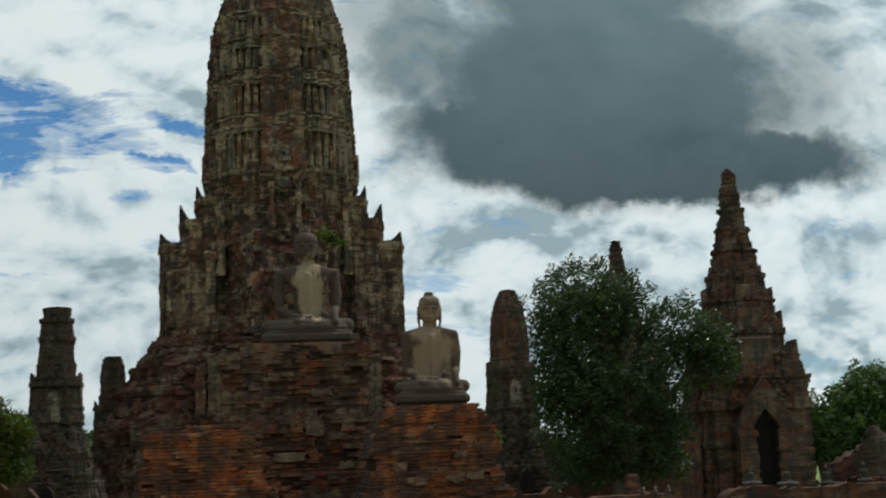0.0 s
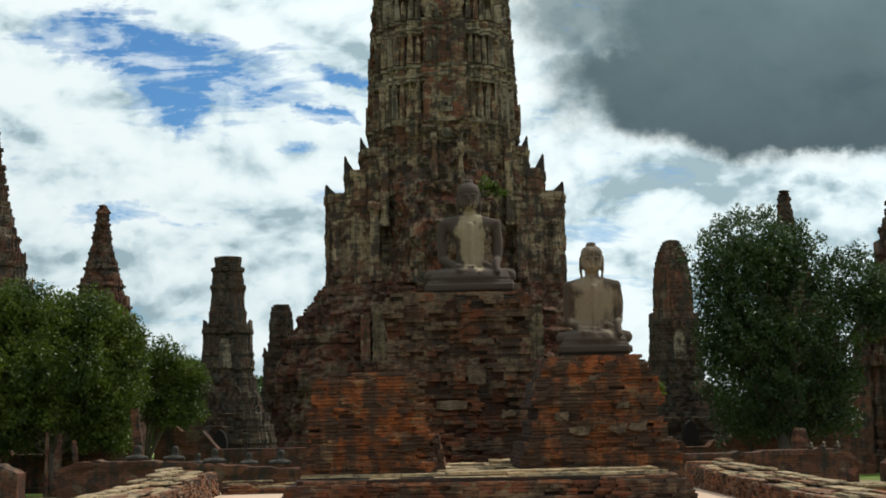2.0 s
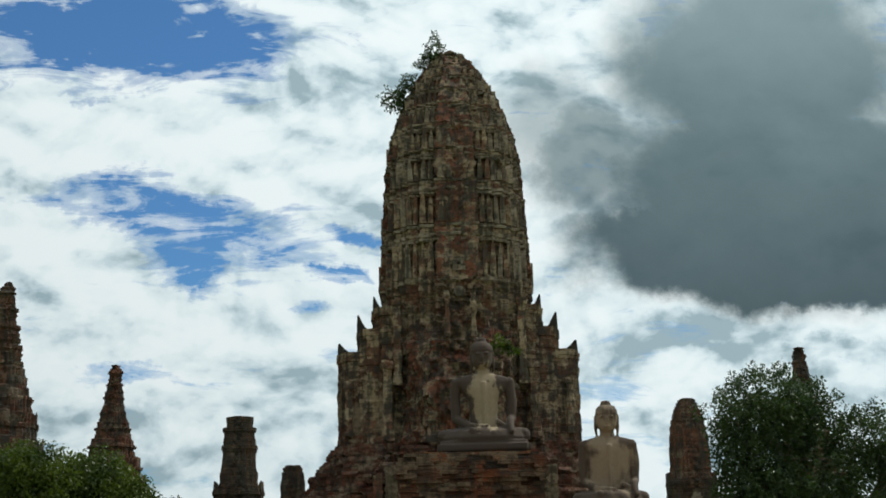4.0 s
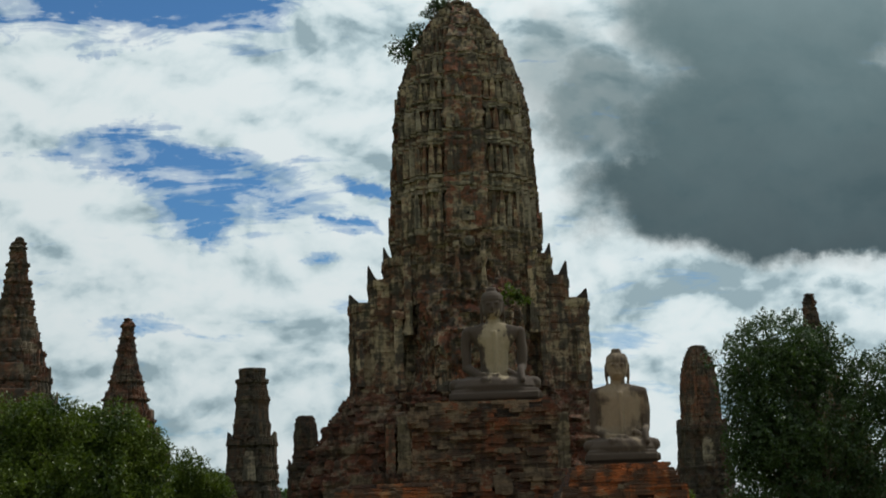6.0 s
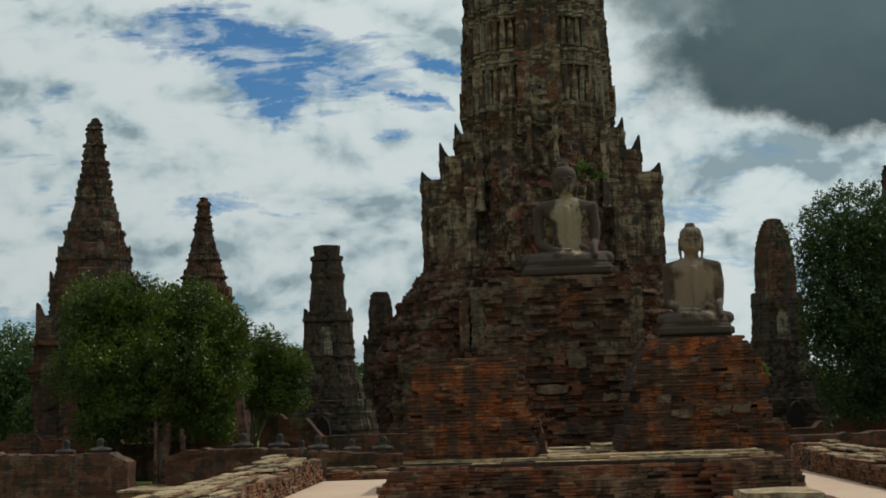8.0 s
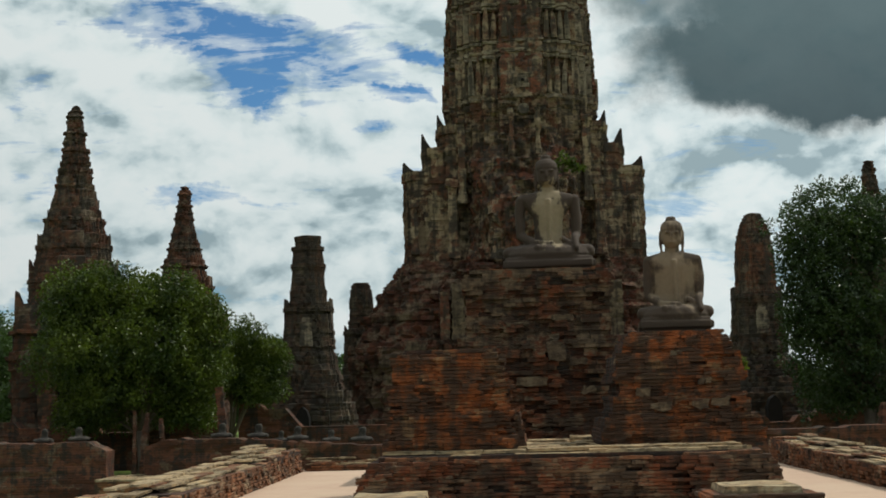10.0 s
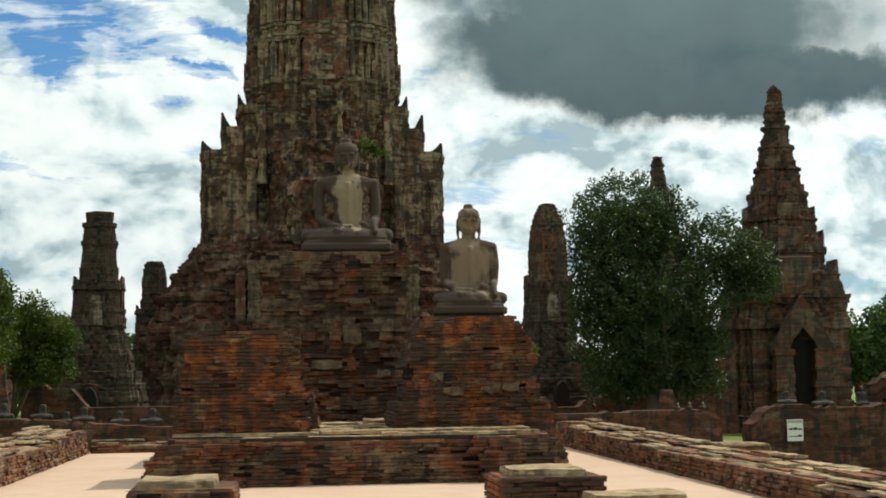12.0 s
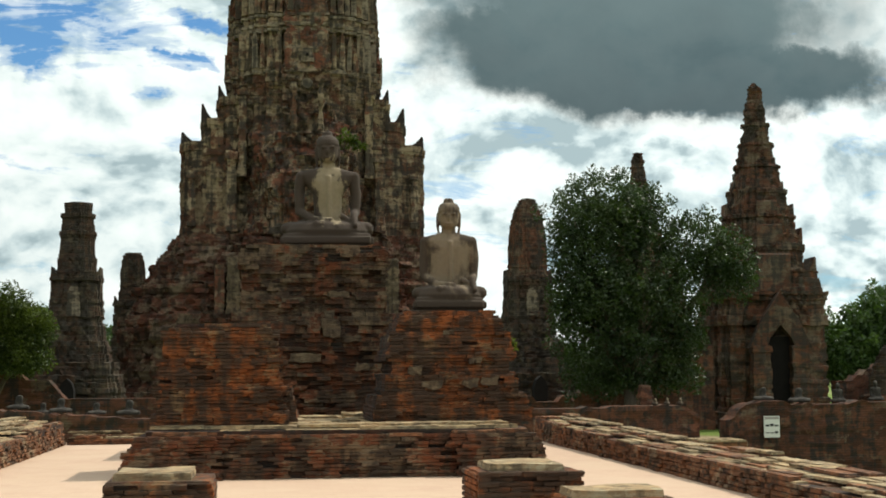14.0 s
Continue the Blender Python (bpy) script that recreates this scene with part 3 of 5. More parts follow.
# ---- the great prang ----
def horn(bm, x, z, w, h, lean, y0, y1):
    """An upturned roof-end ornament: a curved point on a flat block."""
    prof = [(-w, -0.7), (-w, 0.0), (-w * 0.45, h * 0.12), (0.0, h * 0.30), (w * 0.35, h * 0.54), (w * 0.62, h * 0.80), (w * 0.82, h), (w * 0.98, h * 0.93), (w * 1.03, h * 0.35), (w, -0.7)]
    a = [bm.verts.new((x + px * lean, y0, z + pz)) for px, pz in prof]
    b = [bm.verts.new((x + px * lean, y1, z + pz)) for px, pz in prof]
    n = len(prof)
    for i in range(n):
        j = (i + 1) % n
        bm.faces.new((a[i], a[j], b[j], b[i]))
    bm.faces.new(a)
    bm.faces.new(list(reversed(b)))


def antefix_mesh():
    """A pointed upright slab, 1 m wide, 1 m deep and 1 m high, set before each tier."""
    bm = bmesh.new()
    prof = [(-0.5, 0), (-0.44, 0.5), (-0.3, 0.82), (0, 1.0), (0.3, 0.82), (0.44, 0.5), (0.5, 0)]
    front = [bm.verts.new((x * 0.86, -0.5, z)) for x, z in prof]
    mid = [bm.verts.new((x, -0.25, z * 0.98)) for x, z in prof]
    back = [bm.verts.new((x, 0.5, z * 0.96)) for x, z in prof]
    n = len(prof)
    for a, b in ((front, mid), (mid, back)):
        for i in range(n):
            j = (i + 1) % n
            bm.faces.new((a[i], a[j], b[j], b[i]))
    bm.faces.new(list(reversed(front)))
    bm.faces.new(back)
    me = bpy.data.meshes.new("antefix")
    bmesh.ops.recalc_face_normals(bm, faces=bm.faces)
    bm.to_mesh(me)
    bm.free()
    return me


PRANG = (2.68, 75.0)


def build_prang():
    rng = random.Random(11)
    thing = empty("prang", (PRANG[0], PRANG[1], -1.0))
    tagged(thing, "tall weathered brick and stucco prang tower on a tiered base", "tower")
    up = Matrix.Translation((0, 0, 1.0))

    def add(name, bm, mat, label="", under=None):
        bm.transform(up)
        return part(name, bm, mat, under or thing, label)

    # tiered base
    bm = bmesh.new()
    base = [(-1.2, 10.3), (0.6, 10.1), (0.61, 9.8), (3.0, 9.65), (3.1, 9.85), (4.2, 9.9), (4.5, 9.6), (4.55, 9.35), (5.6, 8.95), (5.65, 9.1), (6.0, 9.1), (6.05, 8.75), (7.0, 8.15), (7.05, 8.3), (7.3, 8.3), (7.35, 8.0), (8.0, 7.6), (8.5, 7.3), (8.75, 7.25)]
    loft(bm, PLAN_SQUARE, courses(base, 0.2, 0.05, rng), 0.016, 0.11, 3.0, (0, 0), 1.8, 0.16)
    base_ob = add("base", bm, MAT_PRANG_BASE, "dark red brick base in tiers with remains of plaster")
    for x, z0, z1, w, y in ((-3.75, 3.2, 7.3, 0.34, -9.0), (-4.45, 3.2, 6.9, 0.22, -9.05), (4.2, 3.2, 7.3, 0.34, -9.0)):
        bm = bmesh.new()
        rows = [(z, s, 0.5) for z, s, _ in courses([(z0, w), (z1, w * 0.94)], 0.2, 0.04, rng)]
        loft(bm, PLAN_BOX, rows, 0.2, 0.09, x + z0, (x, y), 1.5)
        add("plaster_band", bm, MAT_PLASTER if 0.3 < w < 1 else MAT_PRANG_BASE, "plaster left on the base", base_ob)
    # cella with its porches to the sides
    bm = bmesh.new()
    core = [(8.6, 5.0), (9.2, 4.9), (9.6, 4.6), (13.4, 4.45), (14.0, 4.6), (14.4, 4.6), (14.6, 4.4), (17.3, 4.3), (17.5, 4.42), (18.1, 4.46), (18.3, 4.4)]
    loft(bm, PLAN_PRANG, courses(core, 0.17, 0.04, rng), 0.03, 0.09, 5.0, (0, 0), 1.3, 0.08)
    cella = add("cella", bm, MAT_PRANG, "weathered cella with redented corners")
    for side in (-1, 1):
        for out, depth, top, hz, w in ((6.9, 2.4, 14.42, 15.12, 0.62), (5.78, 2.9, 15.65, 16.75, 0.50), (4.85, 3.3, 16.85, 17.78, 0.42)):
            bm = bmesh.new()
            half = out / 2
            prof = [(8.6, half + 0.42), (9.0, half + 0.40), (9.4, half + 0.26), (9.8, half + 0.16), (12.6, half), (12.75, half + 0.1), (13.1, half + 0.12), (13.3, half - 0.02), (top, half - 0.03)]
            if top > 14.1:
                prof = [(8.6, half), (top - 0.5, half), (top - 0.4, half + 0.08), (top, half + 0.05)]
            rows = [(z, s, depth * s / half) for z, s, _ in courses(prof, 0.24, 0.035, rng)]
            loft(bm, PLAN_SQUARE, rows, 0.07, 0.07, out, (side * half, 0))
            porch = add("porch", bm, MAT_PRANG, "side porch with stepped roof")
            bm = bmesh.new()
            horn(bm, side * (out - w), top, w, hz - top, side, -depth * 0.45, depth * 0.45)
            add("roof_horn", bm, MAT_HORN, "dark upturned horn at the roof end", porch)
    # front porch, ruined, towards the hall
    for out, half, top in ((7.1, 2.2, 13.0), (6.2, 2.6, 14.3), (5.2, 3.0, 15.6)):
        bm = bmesh.new()
        mid = out / 2
        prof = [(8.6, half * 1.12), (9.4, half * 1.06), (10, half), (top - 1.6, half), (top - 1.5, half * 1.05), (top - 1.1, half * 1.05), (top - 1.0, half * 0.9), (top, half * 0.55)]
        rows = [(z, s, mid * (1 if z < top - 1 else 0.9)) for z, s, _ in courses(prof, 0.26, 0.10, rng)]
        loft(bm, PLAN_SQUARE, rows, 0.05, 0.34, out + 2, (0, -mid), 0.9)
        add("front_porch", bm, MAT_PRANG_BARE, "ruined front porch of bare brick and plaster")
    # niche frames and pilasters of the front
    for x, w, z0, z1, y in ((-4.0, 0.5, 9.2, 13.6, -3.75), (-3.45, 0.42, 12.2, 17.0, -3.9), (3.5, 0.45, 12.2, 17.0, -3.9), (4.1, 0.5, 9.2, 13.4, -3.75), (-1.9, 0.32, 9.6, 13.0, -6.5), (1.95, 0.32, 9.6, 13.0, -6.5),
                            (-0.7, 0.22, 14.6, 17.2, -5.35), (0.75, 0.22, 14.6, 17.2, -5.35), (-6.2, 0.4, 9.6, 12.7, -2.45), (-5.2, 0.3, 9.6, 12.7, -2.5), (6.2, 0.4, 9.6, 12.7, -2.45), (5.3, 0.3, 9.6, 12.7, -2.5)):
        bm = bmesh.new()
        rows = courses([(z0, w * 0.62), (z0 + 0.4, w * 0.62), (z0 + 0.41, w * 0.5), (z1 - 0.4, w * 0.48), (z1 - 0.39, w * 0.6), (z1, w * 0.62)], 0.3, 0.02, rng)
        loft(bm, PLAN_BOX, rows, 0.5, 0.12, x * 3, (x, y))
        add("pilaster", bm, MAT_PRANG, "worn pilaster with plaster left on it", cella)
    # tower of ten tiers
    outline = [(17.8, 4.42), (19.1, 4.37), (20.8, 4.27), (22.6, 4.18), (24.4, 4.05), (25.8, 3.95), (27.2, 3.74), (28.7, 3.29), (30.15, 2.73), (31.25, 2.13), (32.35, 1.45), (32.9, 0.95), (33.35, 0.45)]
    tiers = [18.0, 21.2, 23.9, 25.9, 27.6, 29.0, 30.1, 31.1, 32.0, 32.7, 33.35]
    bm = bmesh.new()
    rows = []
    for z0, z1 in zip(tiers, tiers[1:]):
        h = z1 - z0
        k = 0.55 if h > 1.5 else 0.66
        band = 0.27 if h > 1.5 else 0.15
        prof = [(z0, interp(outline, z0)), (z0 + h * 0.10, interp(outline, z0)), (z0 + h * 0.12, interp(outline, z0 + h * 0.1) - band),
                (z0 + h * 0.72, interp(outline, z0 + h * 0.7) - band), (z0 + h * 0.74, interp(outline, z0 + h * 0.75) - 0.06), (z0 + h * 0.86, interp(outline, z0 + h * 0.86)),
                (z0 + h * 0.88, interp(outline, z0 + h * 0.9) - 0.08), (z1, interp(outline, z1) - 0.02)]
        rows += courses(prof, min(0.2, h / 7), 0.03, rng)
    rows += [(33.5, 0.3, 0.3), (33.6, 0.1, 0.1)]
    loft(bm, PLAN_PRANG, rows, 0.05, 0.09, 8.0)
    tower = add("tower", bm, MAT_PRANG, "corncob-shaped tower in ten tiers of plastered brick")
    # pale plaster cornice of every tier
    for z0, z1 in zip(tiers[:-1], tiers[1:]):
        h = z1 - z0
        for f0, f1, out in ((0.74, 0.80, 0.02), (0.82, 0.89, 0.07), (0.0, 0.07, 0.05)):
            bm = bmesh.new()
            prof = [(z0 + h * f0, interp(outline, z0 + h * f0) + out), (z0 + h * f1, interp(outline, z0 + h * f1) + out - 0.03)]
            loft(bm, PLAN_PRANG, courses(prof, 0.12, 0.01, rng), 0.08, 0.11, z0 + f0, (0, 0), 2.2)
            add("cornice", bm, MAT_STUCCO, "pale broken plaster cornice", tower)
    # bare middle bay of every tier
    for z0, z1 in zip(tiers[:-2], tiers[1:]):
        for k in range(4):
            bm = bmesh.new()
            r0, r1 = interp(outline, z0), interp(outline, z1)
            prof = [(z0 + 0.05, 0.27 * r0), (z1 - 0.02, 0.27 * r1)]
            rows = courses(prof, 0.16, 0.05, rng)
            rows = [(z, s, 0.4) for z, s, _ in rows]
            loft(bm, PLAN_BOX, rows, 0.08, 0.2, z0 + k, (0, 0), 1.6)
            for q in bm.verts:
                q.co.y -= interp(outline, q.co.z) - 0.36
            bm.transform(Matrix.Rotation(k * math.pi / 2, 4, "Z"))
            add("middle_bay", bm, MAT_PRANG_BARE, "worn middle bay with bare brick", tower)
    # upright ornaments on every tier
    me = antefix_mesh()
    me_pale = me.copy()
    me.materials.append(MAT_PRANG)
    me_pale.materials.append(MAT_STUCCO)
    for z0, z1 in zip(tiers[:-1], tiers[1:]):
        h = z1 - z0
        r = interp(outline, z0 + h * 0.4)
        spots = [(0.09, 1.0, 0.10), (0.21, 1.0, 0.10), (0.35, 0.92, 0.095), (0.455, 0.92, 0.095), (0.55, 0.83, 0.09), (0.64, 0.83, 0.085), (0.715, 0.74, 0.08)] if h > 0.9 else [(0.12, 1.0, 0.16), (0.40, 0.92, 0.15), (0.58, 0.83, 0.14), (0.72, 0.74, 0.1)]
        for k in range(4):
            for along, out, wide in spots:
                for s in ((1, -1) if along else (1,)):
                    a = k * math.pi / 2
                    w, hh = wide * r * rng.uniform(0.8, 1.0), h * (0.70 if along > 0.3 else 0.5) * rng.uniform(0.85, 1.06)
                    if along < 0.3 and rng.random() < 0.6:
                        continue
                    if rng.random() < 0.1:
                        hh *= 0.5
                    m = Matrix.Rotation(a, 4, "Z") @ Matrix.Translation((s * along * r, -(out * r - (0.14 if along > 0.3 else 0.05)), z0 + h * 0.1 + 1.0)) @ Matrix.Rotation(rng.uniform(-0.04, 0.04), 4, "Y") @ Matrix.Diagonal((w, 0.42, hh, 1))
                    mesh_part("antefix", me_pale if rng.random() < (0.6 if 21.0 <= z0 < 26 else 0.4) else me, tower, m)
    # round medallion and putlog holes at the front
    bm = bmesh.new()
    bmesh.ops.create_cone(bm, cap_ends=True, segments=20, radius1=0.36, radius2=0.28, depth=0.22, matrix=Matrix.Translation((0.05, -4.4, 17.35)) @ Matrix.Rotation(math.pi / 2, 4, "X"))
    add("medallion", bm, MAT_STUCCO, "round pale plaster medallion", tower)
    bm = bmesh.new()
    loft(bm, PLAN_BOX, courses([(18.55, 0.34), (19.35, 0.30)], 0.2, 0.03, rng), 0.4, 0.06, 2.2, (0.05, -4.2))
    panel = add("plaster_panel", bm, MAT_STUCCO, "pale plaster panel with a small hole", tower)
    # solid plug; the shade in the hole is put into its colour
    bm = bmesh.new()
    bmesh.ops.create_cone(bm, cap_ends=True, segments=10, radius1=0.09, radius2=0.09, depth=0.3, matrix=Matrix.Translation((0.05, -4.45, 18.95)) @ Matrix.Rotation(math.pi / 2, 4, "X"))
    add("putlog_hole", bm, MAT_RECESS_SHADE, "small dark hole", panel)
    return thing


build_prang()


# ---- corner prangs ----
def build_small_prang(x, y, top, seed, broken, doorway):
    rng = random.Random(seed)
    thing = empty("corner_prang", (x, y, -1.0))
    tagged(thing, "small brick prang with a broken top" if broken else "small brick prang with a rounded reddish top", "tower", "corner prangs")

    def add(name, bm, mat, label="", under=None):
        bm.transform(Matrix.Translation((0, 0, 1.0)))
        return part(name, bm, mat, under or thing, label)

    bm = bmesh.new()
    prof = [(-1.1, 2.75), (0.2, 2.45), (0.25, 2.25), (1.4, 2.1), (1.45, 1.9), (2.1, 1.8), (2.15, 1.62), (3.1, 1.45), (3.15, 1.32), (4.2, 1.22)]
    loft(bm, PLAN_SQUARE, courses(prof, 0.2, 0.07, rng), 0.1, 0.13, seed)
    low = add("base", bm, MAT_SMALL_PRANG, "stepped base of dark weathered brick")
    bm = bmesh.new()
    loft(bm, PLAN_SQUARE, courses([(4.1, 1.22), (4.5, 1.15), (5.8, 1.06), (5.85, 1.16), (6.15, 1.14)], 0.18, 0.03, rng), 0.09, 0.06, seed + 1)
    cella = add("cella", bm, MAT_SMALL_PRANG)
    bm = bmesh.new()
    if broken:
        prof = [(6.1, 0.90), (6.9, 0.86), (7.0, 0.80), (8.1, 0.77), (8.15, 0.86), (8.3, 0.78), (8.9, 0.72), (8.95, 0.78), (9.1, 0.62), (9.35, 0.60), (9.4, 0.68), (9.5, 0.66), (9.55, 0.42), (9.62, 0.3)]
    else:
        prof = [(6.1, 0.98), (6.9, 0.95), (8.3, 0.84), (8.9, 0.75), (9.3, 0.62), (9.6, 0.45), (9.75, 0.25)]
    prof = [(6.1 + (z - 6.1) * (top - 6.1) / (prof[-1][0] - 6.1), s) for z, s in prof]
    loft(bm, PLAN_PRANG, courses(prof, 0.17, 0.03, rng), 0.12, 0.05, seed + 2)
    add("tower", bm, MAT_SMALL_PRANG if broken else MAT_MERU)
    for s in (-1, 1):
        bm = bmesh.new()
        horn(bm, s * 0.93, 6.12, 0.2, 0.42, s, -0.5, 0.5)
        add("roof_horn", bm, MAT_SMALL_PRANG, "", cella)
    for k in range(4):
        bm = bmesh.new()
        m = Matrix.Rotation(k * math.pi / 2, 4, "Z")
        loft(bm, PLAN_BOX, courses([(4.2, 0.30), (5.3, 0.28), (5.6, 0.14)], 0.2, 0.03, rng), 0.4, 0.05, seed, (0, -0.92))
        bm.transform(m)
        add("niche", bm, MAT_STUCCO if k == 0 else MAT_SMALL_PRANG, "plastered niche", cella)
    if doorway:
        # solid block, coloured near black for the shade inside the doorway
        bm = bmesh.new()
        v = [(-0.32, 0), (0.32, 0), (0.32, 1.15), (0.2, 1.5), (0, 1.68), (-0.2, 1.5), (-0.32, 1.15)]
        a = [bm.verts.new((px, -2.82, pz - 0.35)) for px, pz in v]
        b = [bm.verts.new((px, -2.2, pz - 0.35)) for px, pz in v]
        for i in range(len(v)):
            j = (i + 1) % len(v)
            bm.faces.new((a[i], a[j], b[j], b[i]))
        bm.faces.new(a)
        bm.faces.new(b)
        add("doorway", bm, MAT_RECESS_SHADE, "small dark arched doorway", low)


build_small_prang(-8.32, 63.0, 9.62, 21, True, True)
build_small_prang(13.35, 63.0, 10.1, 22, False, True)
build_small_prang(-7.95, 87.0, 9.4, 23, True, False)


# ---- merus round the gallery ----
def build_meru(x, y, top, seed, porch=True, turn=0.0):
    rng = random.Random(seed)
    thing = empty("meru", (x, y, -1.0), turn)
    tagged(thing, "tapering brick meru chapel with a stepped spire", "tower", "merus of the gallery")

    def add(name, bm, mat, label="", under=None):
        bm.transform(Matrix.Translation((0, 0, 1.0)))
        return part(name, bm, mat, under or thing, label)

    k = (top - 5.9) / 8.85
    bm = bmesh.new()
    body = [(-1.1, 2.75), (-0.2, 2.7), (-0.1, 2.55), (3.4, 2.48), (3.5, 2.62), (3.8, 2.66), (3.9, 2.5), (4.6, 2.46), (4.65, 2.6), (4.9, 2.6), (4.95, 2.4), (5.9, 2.3)]
    loft(bm, PLAN_SQUARE, courses(body, 0.2, 0.05, rng), 0.07, 0.10, seed)
    chapel = add("chapel", bm, MAT_MERU, "square chapel of reddish brick")
    bm = bmesh.new()
    tiers = [(5.9, 2.02), (7.5, 1.72), (8.85, 1.40), (10.05, 1.05), (11.1, 0.80), (12.1, 0.60), (13.0, 0.46), (13.75, 0.37), (14.45, 0.30), (14.75, 0.10)]
    rows = []
    for (z0, a), (z1, b) in zip(tiers, tiers[1:]):
        h = z1 - z0
        prof = [(z0, a + 0.02), (z0 + h * 0.10, a + 0.02), (z0 + h * 0.12, a * 0.95), (z0 + h * 0.62, b + (a - b) * 0.45), (z0 + h * 0.64, b + (a - b) * 0.6 + 0.04), (z0 + h * 0.76, b + (a - b) * 0.6 + 0.06), (z0 + h * 0.78, b + (a - b) * 0.2), (z1, b)]
        rows += courses(prof, min(0.17, h / 6), 0.025, rng)
    rows = [(5.9 + (z - 5.9) * k, a, b) for z, a, b in rows]
    loft(bm, PLAN_PRANG, rows, 0.07, 0.10, seed + 3, (0, 0), 2.0)
    spire = add("spire", bm, MAT_MERU, "slender spire of shrinking tiers")
    for z, r, w, h in ((5.7, 2.42, 0.36, 0.95), (7.35, 1.88, 0.2, 0.65), (8.5, 1.55, 0.18, 0.6), (9.75, 1.14, 0.13, 0.4)):
        for s in (-1, 1):
            for side in (0, 1):
                bm = bmesh.new()
                horn(bm, s * (r - w), 5.9 + (z - 5.9) * k, w, h, s, -0.3 * r, 0.3 * r)
                bm.transform(Matrix.Rotation(side * math.pi / 2, 4, "Z"))
                add("roof_horn", bm, MAT_MERU, "", spire)
    if porch:
        for px in (-0.85, 0.85):
            bm = bmesh.new()
            loft(bm, PLAN_BOX, courses([(-1.1, 0.42), (2.4, 0.38), (2.6, 0.42)], 0.22, 0.04, rng), 0.5, 0.08, px + seed, (px, -2.8))
            add("door_jamb", bm, MAT_MERU, "brick door jamb", chapel)
        bm = bmesh.new()
        # pointed gable over the doorway
        prof = [(-1.35, 2.5), (-0.62, 2.5), (-0.45, 2.95), (0, 3.5), (0.45, 2.95), (0.62, 2.5), (1.35, 2.5), (0.8, 3.7), (0.0, 4.9), (-0.8, 3.7)]
        a = [bm.verts.new((p, -3.12, z)) for p, z in prof]
        b = [bm.verts.new((p, -2.4, z)) for p, z in prof]
        n = len(prof)
        for i in range(n):
            j = (i + 1) % n
            bm.faces.new((a[i], a[j], b[j], b[i]))
        for ring in (a, b):
            for tri in ((0, 1, 2), (0, 2, 9), (9, 2, 3), (9, 3, 8), (8, 3, 7), (7, 3, 4), (7, 4, 6), (6, 4, 5)):
                bm.faces.new([ring[i] for i in tri])
        add("gable", bm, MAT_MERU, "pointed brick gable over the doorway", chapel)
        # the opening is a closed box, its inner shade painted on
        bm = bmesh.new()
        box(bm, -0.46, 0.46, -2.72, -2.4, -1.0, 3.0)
        add("doorway", bm, MAT_RECESS_SHADE, "dark doorway", chapel)


build_meru(22.75, 56.5, 14.75, 31, True, radians(-6))
build_meru(-17.8, 56.5, 14.95, 32, True, radians(14))
build_meru(-17.15, 75.0, 14.3, 33, False)
build_meru(22.75, 75.0, 14.6, 34, False)


# ---- gallery wall with the broken statues ----
def build_wall_run(name, x0, x1, y, z0, tops, thick, mat, rng, label, cat="wall", kind="structure", amp=0.05, layer=0.14):
    """A ruined wall from x0 to x1: columns of uneven height with a worn crest."""
    bm = bmesh.new()
    n = max(2, int((x1 - x0) / 0.22))
    levels = 20
    ledge = [rng.uniform(-0.02, 0.02) for _ in range(levels + 1)]
    grid = {}
    for i in range(n + 1):
        x = x0 + (x1 - x0) * i / n
        top = interp([(a * 1.0, b) for a, b in tops], x) + noise.noise((x * 1.1, y, 3)) * amp + noise.noise((x * 4.1, y, 7)) * 0.09
        step = 0.07 if amp < 0.1 else 0.26
        top = round(top / step) * step
        for side in (0, 1):
            for k in range(levels + 1):
                z = z0 + (top - z0) * k / levels
                d = noise.noise((x * 1.5, z * 4, y + side * 9)) * 0.07 + ledge[k]
                grid[i, side, k] = bm.verts.new((x + noise.noise((z * 3, x, 1)) * 0.04, y + (thick if side else 0) + (d if side else -d), z))
    for i in range(n):
        for k in range(levels):
            bm.faces.new((grid[i, 0, k], grid[i + 1, 0, k], grid[i + 1, 0, k + 1], grid[i, 0, k + 1]))
            bm.faces.new((grid[i + 1, 1, k], grid[i, 1, k], grid[i, 1, k + 1], grid[i + 1, 1, k + 1]))
        bm.faces.new((grid[i, 0, levels], grid[i + 1, 0, levels], grid[i + 1, 1, levels], grid[i, 1, levels]))
    for i in (0, n):
        for k in range(levels):
            bm.faces.new((grid[i, 0, k], grid[i, 0, k + 1], grid[i, 1, k + 1], grid[i, 1, k]))
    return tagged(part(name, bm, mat), label, cat, kind=kind)


rng = random.Random(3)
GALLERY = "low ruined brick gallery wall with a worn crest"
build_wall_run("wall_gallery_south", -30.0, -13.3, 46.0, -2.9, [(-30, 0.5), (-19, 0.45), (-15.2, 0.3), (-14, 0.35), (-13.3, 0.05)], 1.0, MAT_GALLERY, rng, GALLERY)
build_wall_run("wall_gallery_middle", -11.95, 16.1, 46.0, -2.9, [(-12, 0.1), (-11.3, 0.38), (-8, 0.3), (-4, 0.0), (2, 0.1), (10.2, 0.22), (15.3, 0.3), (15.8, 0.15), (16.1, -0.1)], 1.0, MAT_GALLERY, rng, GALLERY)
build_wall_run("wall_gallery_north", 17.2, 34.0, 46.0, -2.9, [(17.2, -0.25), (17.8, 0.25), (18.4, 0.42), (19.3, 0.42), (19.6, 0.3), (21.8, 0.3), (22.4, 0.42), (23.4, 0.34), (34, 0.4)], 1.0, MAT_GALLERY, rng, GALLERY)
